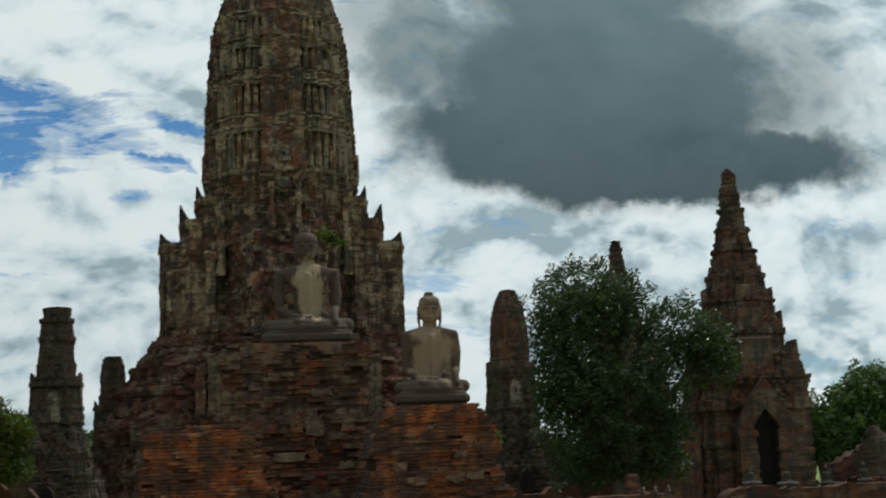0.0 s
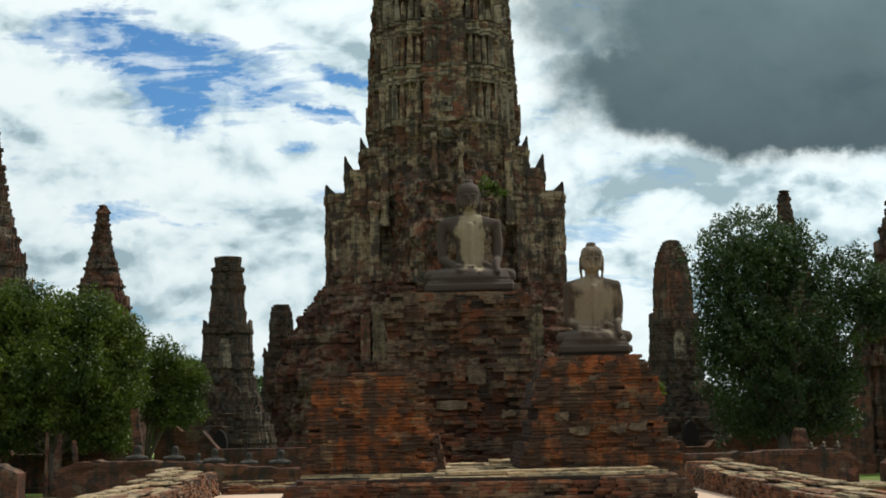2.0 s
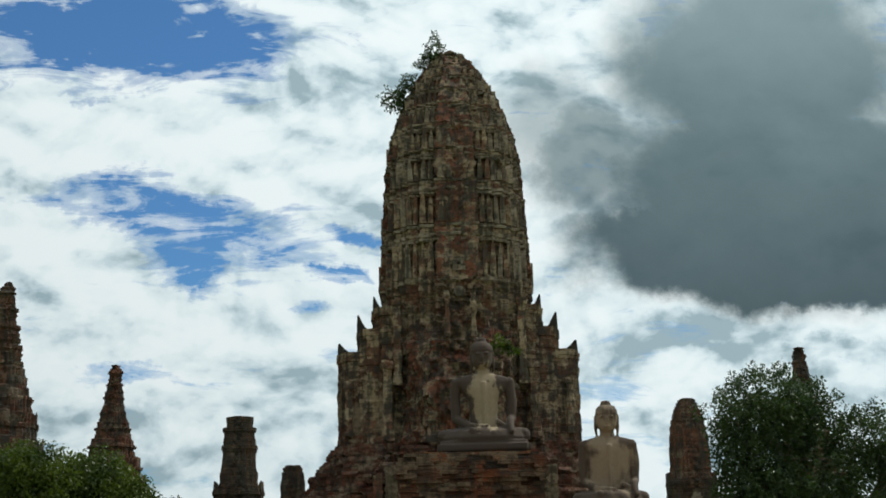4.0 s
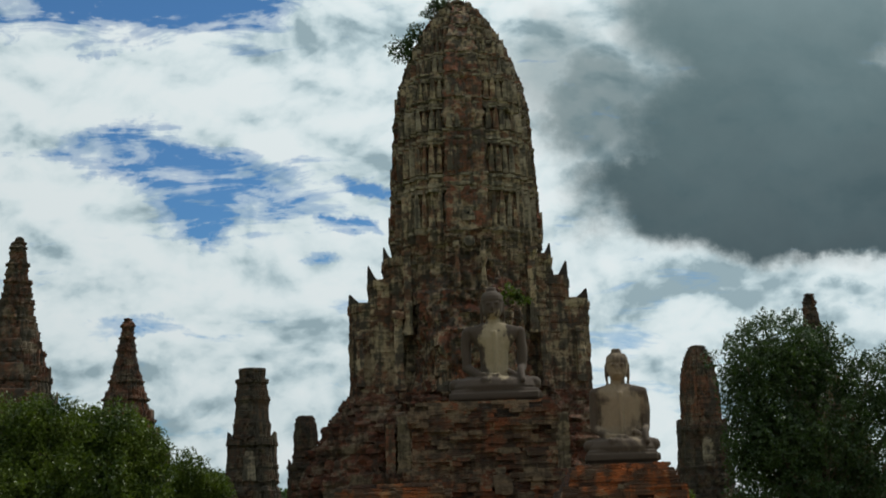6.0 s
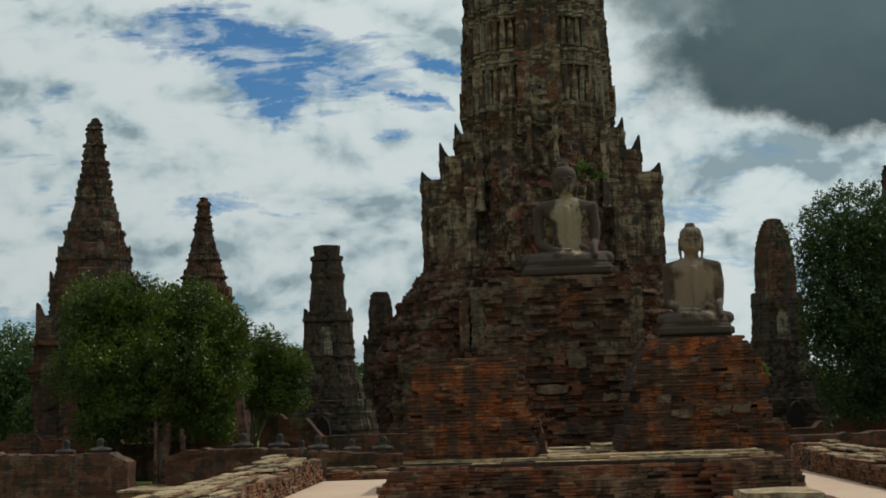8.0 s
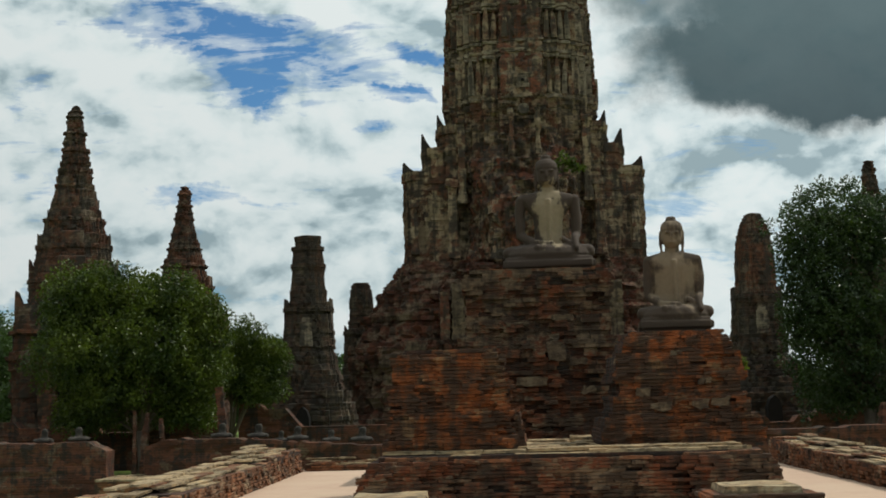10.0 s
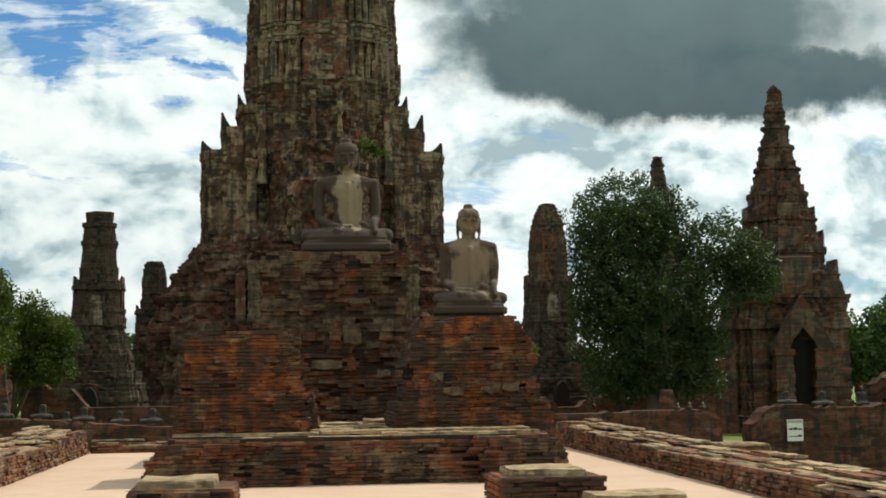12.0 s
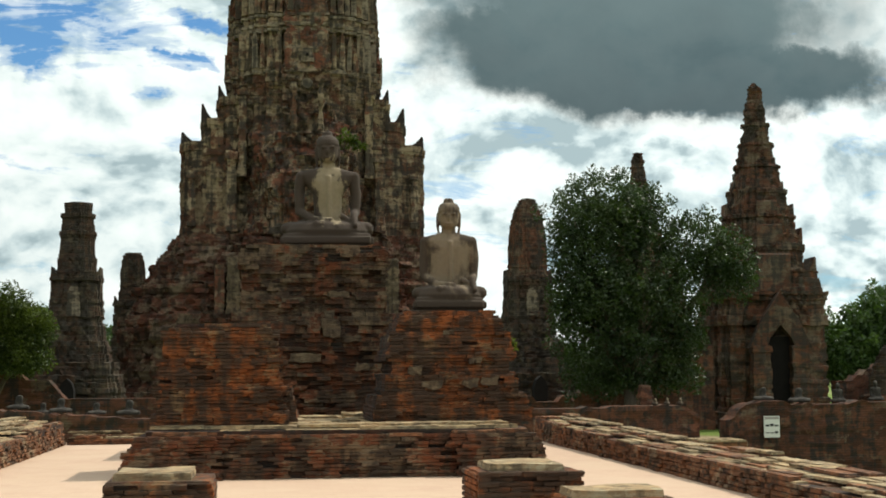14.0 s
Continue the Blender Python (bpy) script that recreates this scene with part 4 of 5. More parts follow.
BACK = "dark ruined brick wall behind the gallery"
build_wall_run("wall_court_south", -30.0, -10.6, 52.5, -1.15, [(-30, 1.4), (-22, 1.6), (-21, 0.9), (-14, 0.6), (-11.5, 1.5), (-10.6, 0.9)], 0.8, MAT_GALLERY, rng, BACK, amp=0.25)
build_wall_run("wall_court_middle", -10.4, 1.0, 55.5, -1.15, [(-10.4, 1.5), (-8.4, 1.3), (-7.8, 0.55), (-5, 0.5), (1, 0.4)], 0.8, MAT_GALLERY, rng, BACK, amp=0.2)
build_wall_run("wall_court_north", 10.0, 19.6, 54.0, -1.15, [(10, 0.35), (13.6, 0.4), (14.0, 1.0), (14.8, 0.5), (16.3, 2.2), (19.6, 2.6)], 0.8, MAT_GALLERY, rng, BACK, amp=0.25)
build_wall_run("wall_court_far", 26.2, 36.0, 56.0, -1.15, [(26.2, 1.0), (28, 1.6), (29.5, 2.2), (31, 1.2), (36, 1.5)], 0.8, MAT_GALLERY, rng, BACK, amp=0.3)


def blob(bm, c, r, rot=(0, 0, 0), seg=16):
    """An ellipsoid, added vertex by vertex."""
    m = Matrix.Translation(c) @ Euler(rot).to_matrix().to_4x4() @ Matrix.Diagonal((*r, 1))
    rows = seg // 2
    top, low = bm.verts.new(m @ Vector((0, 0, 1))), bm.verts.new(m @ Vector((0, 0, -1)))
    rings = []
    for k in range(1, rows):
        a = math.pi * k / rows
        rings.append([bm.verts.new(m @ Vector((math.sin(a) * math.cos(2 * math.pi * i / seg), math.sin(a) * math.sin(2 * math.pi * i / seg), math.cos(a)))) for i in range(seg)])
    for i in range(seg):
        j = (i + 1) % seg
        bm.faces.new((top, rings[0][i], rings[0][j]))
        bm.faces.new((low, rings[-1][j], rings[-1][i]))
        for a, b in zip(rings, rings[1:]):
            bm.faces.new((a[i], b[i], b[j], a[j]))


def limb(bm, points, steps=7):
    """A rounded limb through (x, y, z, radius) points."""
    for (ax, ay, az, ar), (bx, by, bz, br) in zip(points, points[1:]):
        for i in range(steps + 1):
            t = i / steps
            r = ar + (br - ar) * t
            blob(bm, (ax + (bx - ax) * t, ay + (by - ay) * t, az + (bz - az) * t), (r, r, r), seg=10)


def remesh(ob, voxel, smooth=6):
    md = ob.modifiers.new("remesh", "REMESH")
    md.mode, md.voxel_size, md.use_smooth_shade = "VOXEL", voxel, True
    sm = ob.modifiers.new("smooth", "SMOOTH")
    sm.iterations, sm.factor = smooth, 0.5


def tube(bm, rings, seg=20):
    """A closed skin through flattened rings (z, x centre, y centre, half width, half depth, squareness)."""
    loops = []
    for z, cx, cy, rx, ry, p in rings:
        loop = []
        for i in range(seg):
            a = 2 * math.pi * i / seg
            c, s = math.cos(a), math.sin(a)
            loop.append(bm.verts.new((cx + rx * math.copysign(abs(c) ** p, c), cy + ry * math.copysign(abs(s) ** p, s), z)))
        loops.append(loop)
    for a, b in zip(loops, loops[1:]):
        for i in range(seg):
            j = (i + 1) % seg
            bm.faces.new((a[i], a[j], b[j], b[i]))
    bm.faces.new(loops[-1])
    bm.faces.new(list(reversed(loops[0])))


def seated(bm, head=True, wide=1.0, waist=0.29, arm=0.41):
    """A figure seated with crossed legs, about 1.7 m high with its head, facing -y; the origin under its seat."""
    # folded legs as a low flat mass, one shin laid over the other
    tube(bm, [(0.0, 0, -0.02, 0.54 * wide, 0.40, 0.7), (0.10, 0, -0.03, 0.56 * wide, 0.42, 0.7), (0.20, 0, -0.02, 0.52 * wide, 0.38, 0.75), (0.26, 0, 0.02, 0.40 * wide, 0.28, 0.8)])
    for s in (-1, 1):
        limb(bm, [(s * 0.18, -0.02, 0.20, 0.12), (s * 0.50 * wide, -0.16, 0.14, 0.105)], 9)
        limb(bm, [(s * 0.50 * wide, -0.18, 0.14, 0.10), (s * -0.16, -0.36, 0.13 + 0.05 * (s > 0), 0.075)], 9)
    if not head:
        tube(bm, [(0.18, 0, 0.05, 0.30, 0.19, 0.8), (0.42, 0, 0.05, 0.21, 0.15, 0.85), (0.66, 0.02, 0.05, 0.24, 0.15, 0.85), (0.80, 0.03, 0.06, 0.20, 0.13, 0.9), (0.86, 0.04, 0.06, 0.10, 0.08, 1.0)])
        return
    # straight upper body with square shoulders
    tube(bm, [(0.18, 0, 0.05, waist + 0.02, 0.19, 0.75), (0.45, 0, 0.05, waist, 0.17, 0.8), (0.70, 0, 0.04, waist + 0.02, 0.18, 0.8), (0.88, 0, 0.04, 0.36, 0.185, 0.78), (0.99, 0, 0.05, 0.43, 0.17, 0.75), (1.05, 0, 0.05, 0.42, 0.14, 0.75), (1.09, 0, 0.05, 0.28, 0.12, 0.8), (1.12, 0, 0.05, 0.14, 0.10, 0.9)])
    for s in (-1, 1):
        limb(bm, [(s * arm, 0.04, 0.98, 0.09), (s * (arm + 0.03), 0.06, 0.70, 0.085), (s * (arm + 0.02), 0.03, 0.42, 0.075)], 9)
    limb(bm, [(-arm - 0.02, 0.03, 0.42, 0.075), (-0.2, -0.22, 0.28, 0.06), (0.05, -0.30, 0.26, 0.05)], 8)
    limb(bm, [(arm + 0.02, 0.03, 0.42, 0.075), (arm, -0.2, 0.34, 0.06), (arm + 0.02, -0.40, 0.18, 0.045)], 8)
    # hem of the robe: a raised band down the chest and a fold over the lap
    tube(bm, [(0.30, 0.03, -0.13, 0.035, 0.035, 0.6), (0.98, 0.02, -0.135, 0.035, 0.035, 0.6)], 8)
    limb(bm, [(0.22, -0.16, 0.34, 0.05), (0.40, -0.28, 0.24, 0.035)], 6)
    tube(bm, [(1.06, 0, 0.05, 0.15, 0.12, 0.9), (1.14, 0, 0.04, 0.115, 0.105, 1.0), (1.24, 0, 0.03, 0.11, 0.10, 1.0)])
    tube(bm, [(1.19, 0, -0.02, 0.07, 0.08, 1.0), (1.22, 0, -0.01, 0.115, 0.13, 0.95), (1.29, 0, 0.0, 0.15, 0.165, 0.9), (1.40, 0, 0.01, 0.162, 0.18, 0.9), (1.46, 0, 0.01, 0.163, 0.18, 0.9), (1.47, 0, 0.01, 0.178, 0.19, 0.9),
              (1.54, 0, 0.02, 0.172, 0.185, 0.95), (1.60, 0, 0.03, 0.14, 0.15, 1.0), (1.62, 0, 0.03, 0.085, 0.09, 1.0), (1.67, 0, 0.03, 0.08, 0.085, 1.0), (1.695, 0, 0.03, 0.06, 0.06, 1.0)], 24)
    blob(bm, (0, -0.175, 1.36), (0.024, 0.035, 0.065))
    blob(bm, (0, -0.155, 1.265), (0.06, 0.03, 0.016))
    for s in (-1, 1):
        blob(bm, (s * 0.07, -0.165, 1.42), (0.05, 0.025, 0.012))
        limb(bm, [(s * 0.172, 0.03, 1.43, 0.030), (s * 0.178, 0.03, 1.26, 0.028), (s * 0.165, 0.03, 1.14, 0.022)], 7)


def build_statue(name, loc, scale, mat, label, head=True, turn=0.0, plinth=True, voxel=0.022, wide=1.0, waist=0.29, arm=0.41):
    bm = bmesh.new()
    seated(bm, head, wide, waist, arm)
    if plinth:
        v = box(bm, -0.58 * wide, 0.58 * wide, -0.46, 0.42, -0.16, 0.05)
        bmesh.ops.bevel(bm, geom=list({e for q in v for e in q.link_edges}), offset=0.05, segments=2, affect="EDGES")
    for q in bm.verts:
        q.co *= scale
        q.co += Vector((noise.noise(q.co * 3), noise.noise(q.co * 3 + Vector((7, 1, 4))), noise.noise(q.co * 3 + Vector((2, 8, 3))))) * 0.012 * scale
    ob = part(name, bm, mat, smooth=True)
    ob.matrix_world = Matrix.Translation(loc) @ Matrix.Rotation(turn, 4, "Z")
    remesh(ob, voxel * scale, 2)
    return tagged(ob, label, "statue")


# broken figures that sit on the gallery wall
TORSOS = [(-18.6, 0.62, 0.5), (-15.7, 0.42, 0.5), (-14.45, 0.45, 0.5), (-9.3, 0.45, 0.52), (-8.0, 0.42, 0.5), (-6.6, 0.3, 0.5), (-5.4, 0.22, 0.42), (-4.3, 0.20, 0.52), (-2.8, 0.15, 0.5),
          (18.75, 0.50, 0.5), (20.15, 0.42, 0.55), (21.7, 0.42, 0.5), (23.2, 0.46, 0.52), (24.8, 0.45, 0.5), (-7.2, 0.25, 0.4)]
protos = {}
for i, (tx, tz, sc) in enumerate(TORSOS):
    has_head = tx in (21.7, 23.2)
    size = sc * (0.85 if has_head else 1.12)
    spot = Matrix.Translation((tx, 46.5, tz - 0.06)) @ Matrix.Rotation(random.Random(i).uniform(-0.5, 0.5), 4, "Z") @ Matrix.Scale(size, 4)
    if has_head not in protos:
        protos[has_head] = build_statue("statue", (tx, 46.5, tz), 1.0, MAT_TORSO, "small weathered seated stone figure on the gallery wall" if has_head else "headless seated stone torso on the gallery wall", has_head, 0, False, 0.05, 1.22)
        tagged(protos[has_head], group="statues along the gallery")
        protos[has_head].matrix_basis = spot
    else:
        first = protos[has_head]
        ob = copy_thing(first, Matrix.Identity(4))
        ob.matrix_basis = spot


# ---- brickwork of the hall ----
BRICKS = {"orange": brick_meshes(5, MAT_BRICK), "dark": brick_meshes(5, MAT_BRICK_DARK), "wall": brick_meshes(5, MAT_WALL), "top": brick_meshes(3, MAT_TOP)}


def lay_front(thing, kind, x_of, z0, z1, y_of, rng, limit=290, gap=0.03, wear=0.018, joined_mat=None, loc=(0, 0, 0), course=0.054, length=0.25):
    """Lays bricks on the face that looks to -y. x_of(z): the two ends of a course; y_of(x, z): the face."""
    made, rest = 0, bmesh.new()
    z, row = z0, 0
    rows = []
    while z + course * 0.5 < z1:
        rows.append(z)
        z += course
    for row, z in enumerate(rows):
        a, b = x_of(z)
        x = a + (rng.uniform(0.3, 0.9) * length if row % 2 else rng.uniform(0.85, 1.0) * length) - length
        while x < b - 0.05:
            x_a, x_b = max(a, x), min(b, x + length)
            x += length
            w = x_b - x_a
            if w < 0.06 or rng.random() < gap:
                continue
            cx = (x_a + x_b) / 2
            worn = noise.noise((cx * 2.1, z * 4.0, loc[0] + 3)) + 0.5 * noise.noise((cx * 5, z * 9, loc[0]))
            out = rng.gauss(0, wear) + 3.0 * wear * (noise.cell(Vector((cx * 3.4 + 0.3 * row % 0.5, loc[0], z * 5.2))) - 0.4) + 0.04 * noise.noise((cx * 1.3, z * 2.2, loc[0])) - (0.035 if worn > 0.22 else 0.0) - (0.04 if worn > 0.45 else 0.0)
            m = Matrix.Translation((cx - loc[0], y_of(cx, z) + 0.05 - out - loc[1], z + course / 2 - loc[2])) @ Euler((rng.gauss(0, 0.015), rng.gauss(0, 0.01), rng.gauss(0, 0.025))).to_matrix().to_4x4() @ Matrix.Diagonal(((w - 0.003) / 0.26, 1, rng.uniform(1.10, 1.20) * course / 0.066, 1))
            if made < limit:
                mesh_part("brick", rng.choice(BRICKS[kind]), thing, m)
                made += 1
            else:
                for q in box(rest, -0.13, 0.13, -0.07, 0.07, -0.028, 0.028):
                    q.co = m @ q.co
    if len(rest.verts):
        tagged(part("brickwork", rest, joined_mat or MAT_BRICK_DARK, thing), kind="stuff")
    else:
        rest.free()


def core_block(thing, prof_x, z0, z1, y0, y1, loc, mat=MAT_CORE, name="core", seed=1.0, step=0.13, amp=0.03):
    """The mass behind the bricks; prof_x(z) gives its two ends."""
    bm = bmesh.new()
    rng2 = random.Random(int(seed * 10))
    z = z0
    rows = []
    while z < z1 - 1e-4:
        h = min(step, z1 - z)
        a, b = prof_x(z + h / 2)
        j = rng2.uniform(-0.015, 0.015)
        rows.append((z, a + 0.02 + j, b - 0.02 - j))
        rows.append((z + h * 0.95, a + 0.02 + j, b - 0.02 - j))
        z += h
    pts = subdivide([(0, 0), (1, 0), (1, 1), (0, 1)], 0.09)
    rings = []
    for z, a, b in rows:
        ring = []
        for u, v in pts:
            p = Vector((a + (b - a) * u, y0 + (y1 - y0) * v, z))
            d = noise.noise(p * 2.3 + Vector((seed, 0, 0))) * amp
            ring.append(bm.verts.new(p + Vector((d, abs(d) if v < 0.01 else d, d * 0.4)) - Vector(loc)))
        rings.append(ring)
    n = len(pts)
    for p, q in zip(rings, rings[1:]):
        for i in range(n):
            j = (i + 1) % n
            bm.faces.new((p[i], p[j], q[j], q[i]))
    bm.faces.new(rings[-1])
    bm.faces.new(list(reversed(rings[0])))
    return part(name, bm, mat, thing)


def slabs(thing, loc, x0, x1, y0, y1, z, rng, w=(0.3, 0.6), d=(0.25, 0.5), h=0.045, mat=None, skip=0.06, lift=0.0):
    """Worn flat brick paving on top of a mass, each piece an object of its own."""
    y = y0
    while y < y1 - 0.05:
        dd = min(rng.uniform(*d), y1 - y)
        x = x0
        while x < x1 - 0.05:
            ww = min(rng.uniform(*w), x1 - x)
            if rng.random() > skip:
                bm = bmesh.new()
                slab_mesh(bm, x + ww / 2 - loc[0], y + dd / 2 - loc[1], z - loc[2] - 0.01 + rng.uniform(0, lift), ww * 1.02, dd * 1.02, h * rng.uniform(0.8, 1.25), rng, rng.uniform(-0.06, 0.06))
                part("slab", bm, mat or MAT_TOP, thing)
            x += ww
        y += dd


def build_platform():
    rng = random.Random(41)
    loc = (1.25, 21.5, 0)
    thing = tagged(empty("platform", loc), "low broad brick platform with a worn pale top and broken corners", "platform")

    def ends(z):
        r = max(0, z - 0.34) * 0.95
        return -1.93 + r * 0.9 + 0.03 * math.sin(z * 30), 4.42 - max(0, z - 0.40) * 0.75

    def face(x, z):
        return 19.62 if x < -0.52 or x > 3.0 else 19.78

    core_block(thing, ends, -0.02, 0.72, 19.88, 24.6, loc, seed=1.1)
    lay_front(thing, "dark", ends, 0.0, 0.66, face, rng, loc=loc, gap=0.004)
    # ragged upper ledges
    for z, y0, a, b in ((0.66, 19.8, -1.5, -0.55), (0.62, 19.78, -0.45, 3.05), (0.69, 19.95, -0.5, 1.9), (0.66, 19.72, 3.0, 4.15), (0.72, 20.0, 1.6, 4.05)):
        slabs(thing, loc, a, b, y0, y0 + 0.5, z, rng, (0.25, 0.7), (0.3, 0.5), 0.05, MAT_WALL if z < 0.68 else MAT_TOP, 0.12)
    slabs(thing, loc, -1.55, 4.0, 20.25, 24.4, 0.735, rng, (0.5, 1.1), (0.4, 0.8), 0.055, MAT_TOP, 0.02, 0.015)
    slabs(thing, loc, 1.55, 2.1, 23.2, 23.8, 0.79, rng, (0.3, 0.5), (0.3, 0.4), 0.08, MAT_TOP, 0.0)


def build_pedestal(name, label, prof, y0, depth, kind, seed, loc, cx, mat_rest, limit=290, course=0.054, gap=0.004, wear=0.010):
    """A stepped brick pedestal; prof: (z, half width)."""
    rng = random.Random(seed)
    thing = tagged(empty(name, loc), label, "pedestal")

    def ends(z):
        h = interp(prof, z)
        return cx - h, cx + h

    wmax = max(h for _, h in prof)

    def face(x, z):
        return y0 + (0.8 - 0.8 * interp(prof, z) / wmax) * depth / 2

    z0, z1 = prof[0][0], prof[-1][0]
    rng2 = random.Random(seed)
    bm = bmesh.new()
    rows = [(z, s - 0.02, (s / wmax * 0.8 + 0.2) * depth / 2) for z, s, _ in courses(prof, 0.06, 0.015, rng2)]
    cy = y0 + 0.12 + depth / 2
    loft(bm, PLAN_BOX, rows, 0.12, 0.03, seed, (cx - loc[0], cy - loc[1]), 2.5)
    bm.transform(Matrix.Translation((0, 0, -loc[2])))
    part("core", bm, MAT_CORE, thing)
    lay_front(thing, kind, ends, z0, z1 - 0.05, face, rng, limit, gap, wear, mat_rest, loc, course)
    # bricks that stand out along the right-hand flank
    h_top = interp(prof, z1)
    slabs(thing, loc, cx - h_top, cx + h_top, face(0, z1) + 0.02, y0 + depth * 0.85, z1 - 0.05, rng, (0.25, 0.5), (0.3, 0.5), 0.05, MAT_BRICK if kind == "orange" else MAT_WALL, 0.03)
    for k in range(16):
        z = z0 + (z1 - z0) * (k + 0.5) / 16
        h = interp(prof, z)
        bm = bmesh.new()
        slab_mesh(bm, cx + h - 0.10 + rng.uniform(-0.02, 0.03) - loc[0], face(0, z) + rng.uniform(0.25, 0.6) - loc[1], z - loc[2], 0.28, 0.5, 0.06, rng)
        part("slab", bm, MAT_BRICK if kind == "orange" else MAT_BRICK_DARK, thing)
    return thing


def build_low_wall(name, pts, width, heights, seed, inner):
    """A low worn wall along pts (x, y) on the hall floor: stepped brick layers with flat worn tops. inner: side of its face."""
    rng = random.Random(seed)
    (ax, ay), (bx, by) = pts
    length = math.hypot(bx - ax, by - ay)
    ang = math.atan2(by - ay, bx - ax)
    thing = tagged(empty(name, (ax, ay, 0.0), ang), "low crumbling brick wall with flat sunlit worn top", "wall", "low walls of the hall")
    n = int(length / 0.5)
    bm = bmesh.new()
    for i in range(n):
        s0, s1 = length * i / n, length * (i + 1) / n
        h = interp(heights, (s0 + s1) / 2)
        h = round(h / 0.066) * 0.066
        w = width + rng.uniform(-0.04, 0.04)
        y0, y1 = (0.05, w) if inner > 0 else (-w, -0.05)
        box(bm, s0, s1, y0, y1, -0.02, h - 0.05 - 0.0007 * i)
    part("core", bm, MAT_CORE, thing)
    # face bricks
    made = 0
    rest = bmesh.new()
    k = 0
    while k * 0.066 < max(b for _, b in heights):
        z = k * 0.066
        s = rng.uniform(0, 0.2)
        while s < length - 0.1:
            h = interp(heights, s + 0.13)
            if z + 0.066 <= h + 0.02 and rng.random() > 0.03:
                off = rng.gauss(0, 0.015) + 0.012 * k
                m = Matrix.Translation((s + 0.13, inner * (0.05 + off), z + 0.033)) @ Euler((0, rng.gauss(0, 0.01), rng.gauss(0, 0.03))).to_matrix().to_4x4()
                if made < 280:
                    mesh_part("brick", rng.choice(BRICKS["wall"]), thing, m)
                    made += 1
                else:
                    for q in box(rest, -0.127, 0.127, -0.07, 0.07, -0.028, 0.028):
                        q.co = m @ q.co
            s += 0.268
        k += 1
    if len(rest.verts):
        tagged(part("brickwork", rest, MAT_WALL, thing), kind="stuff")
    else:
        rest.free()
    # thin worn courses that step back one over the other
    for layer in range(6):
        s = rng.uniform(-0.1, 0.2)
        while s < length:
            w = rng.uniform(0.45, 1.5)
            h = interp(heights, s + w / 2)
            d = width * rng.uniform(0.16, 0.30)
            cy = inner * (0.05 + d / 2 + (width - d) * (0.01 + 0.195 * layer) * rng.uniform(0.85, 1.1))
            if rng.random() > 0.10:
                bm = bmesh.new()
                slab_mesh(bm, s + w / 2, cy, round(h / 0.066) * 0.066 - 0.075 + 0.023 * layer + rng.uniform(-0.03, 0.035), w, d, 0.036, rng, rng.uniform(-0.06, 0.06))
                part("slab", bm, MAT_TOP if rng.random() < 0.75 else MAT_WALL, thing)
            s += w * rng.uniform(0.85, 1.1)


def build_pier(x0, x1, y0, y1, top, seed, cap):
    rng = random.Random(seed)
    loc = ((x0 + x1) / 2, (y0 + y1) / 2, 0)
    thing = tagged(empty("brick_pier", loc), "low square brick pier stump with a worn flat cap", "pier", "pier stumps in the hall")
    bm = bmesh.new()
    box(bm, x0 + 0.06 - loc[0], x1 - 0.06 - loc[0], y0 + 0.06 - loc[1], y1 - 0.06 - loc[1], -0.01, top - 0.03)
    part("core", bm, MAT_CORE, thing)
    lay_front(thing, "orange", lambda z: (x0, x1), 0, top - 0.02, lambda x, z: y0, rng, loc=loc, gap=0.0, wear=0.006)
    for side, x in ((-1, x0), (1, x1)):
        k = 0
        while (k + 1) * 0.066 < top:
            y = y0 + 0.13
            while y < y1:
                m = Matrix.Translation((x - side * 0.06 - loc[0], min(y + 0.13, y1 - 0.12) - loc[1], k * 0.066 + 0.033)) @ Matrix.Rotation(math.pi / 2, 4, "Z")
                mesh_part("brick", rng.choice(BRICKS["orange"]), thing, m)
                y += 0.27
            k += 1
    bm = bmesh.new()
    slab_mesh(bm, 0, 0, top - 0.035, (x1 - x0) * 1.0, (y1 - y0) * 1.0, 0.035, rng)
    part("slab", bm, MAT_BRICK, thing, "orange brick top course")
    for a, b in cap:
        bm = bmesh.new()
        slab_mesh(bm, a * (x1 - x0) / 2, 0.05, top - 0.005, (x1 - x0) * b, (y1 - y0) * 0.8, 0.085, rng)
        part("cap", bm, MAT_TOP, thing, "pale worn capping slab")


# the pale figures and their pedestals
build_statue("statue", (3.34, 22.35, 2.78), 1.08, MAT_STATUE, "pale sandstone figure seated cross-legged on a brick pedestal", True, radians(-6), True, 0.016, 1.0, 0.31, 0.375)
build_statue("statue", (1.48, 27.0, 4.34), 1.34, MAT_STATUE_PATCHED, "large patched stone figure seated cross-legged on a tall pedestal", True, radians(-4), True, 0.016, 1.22, 0.21, 0.41)

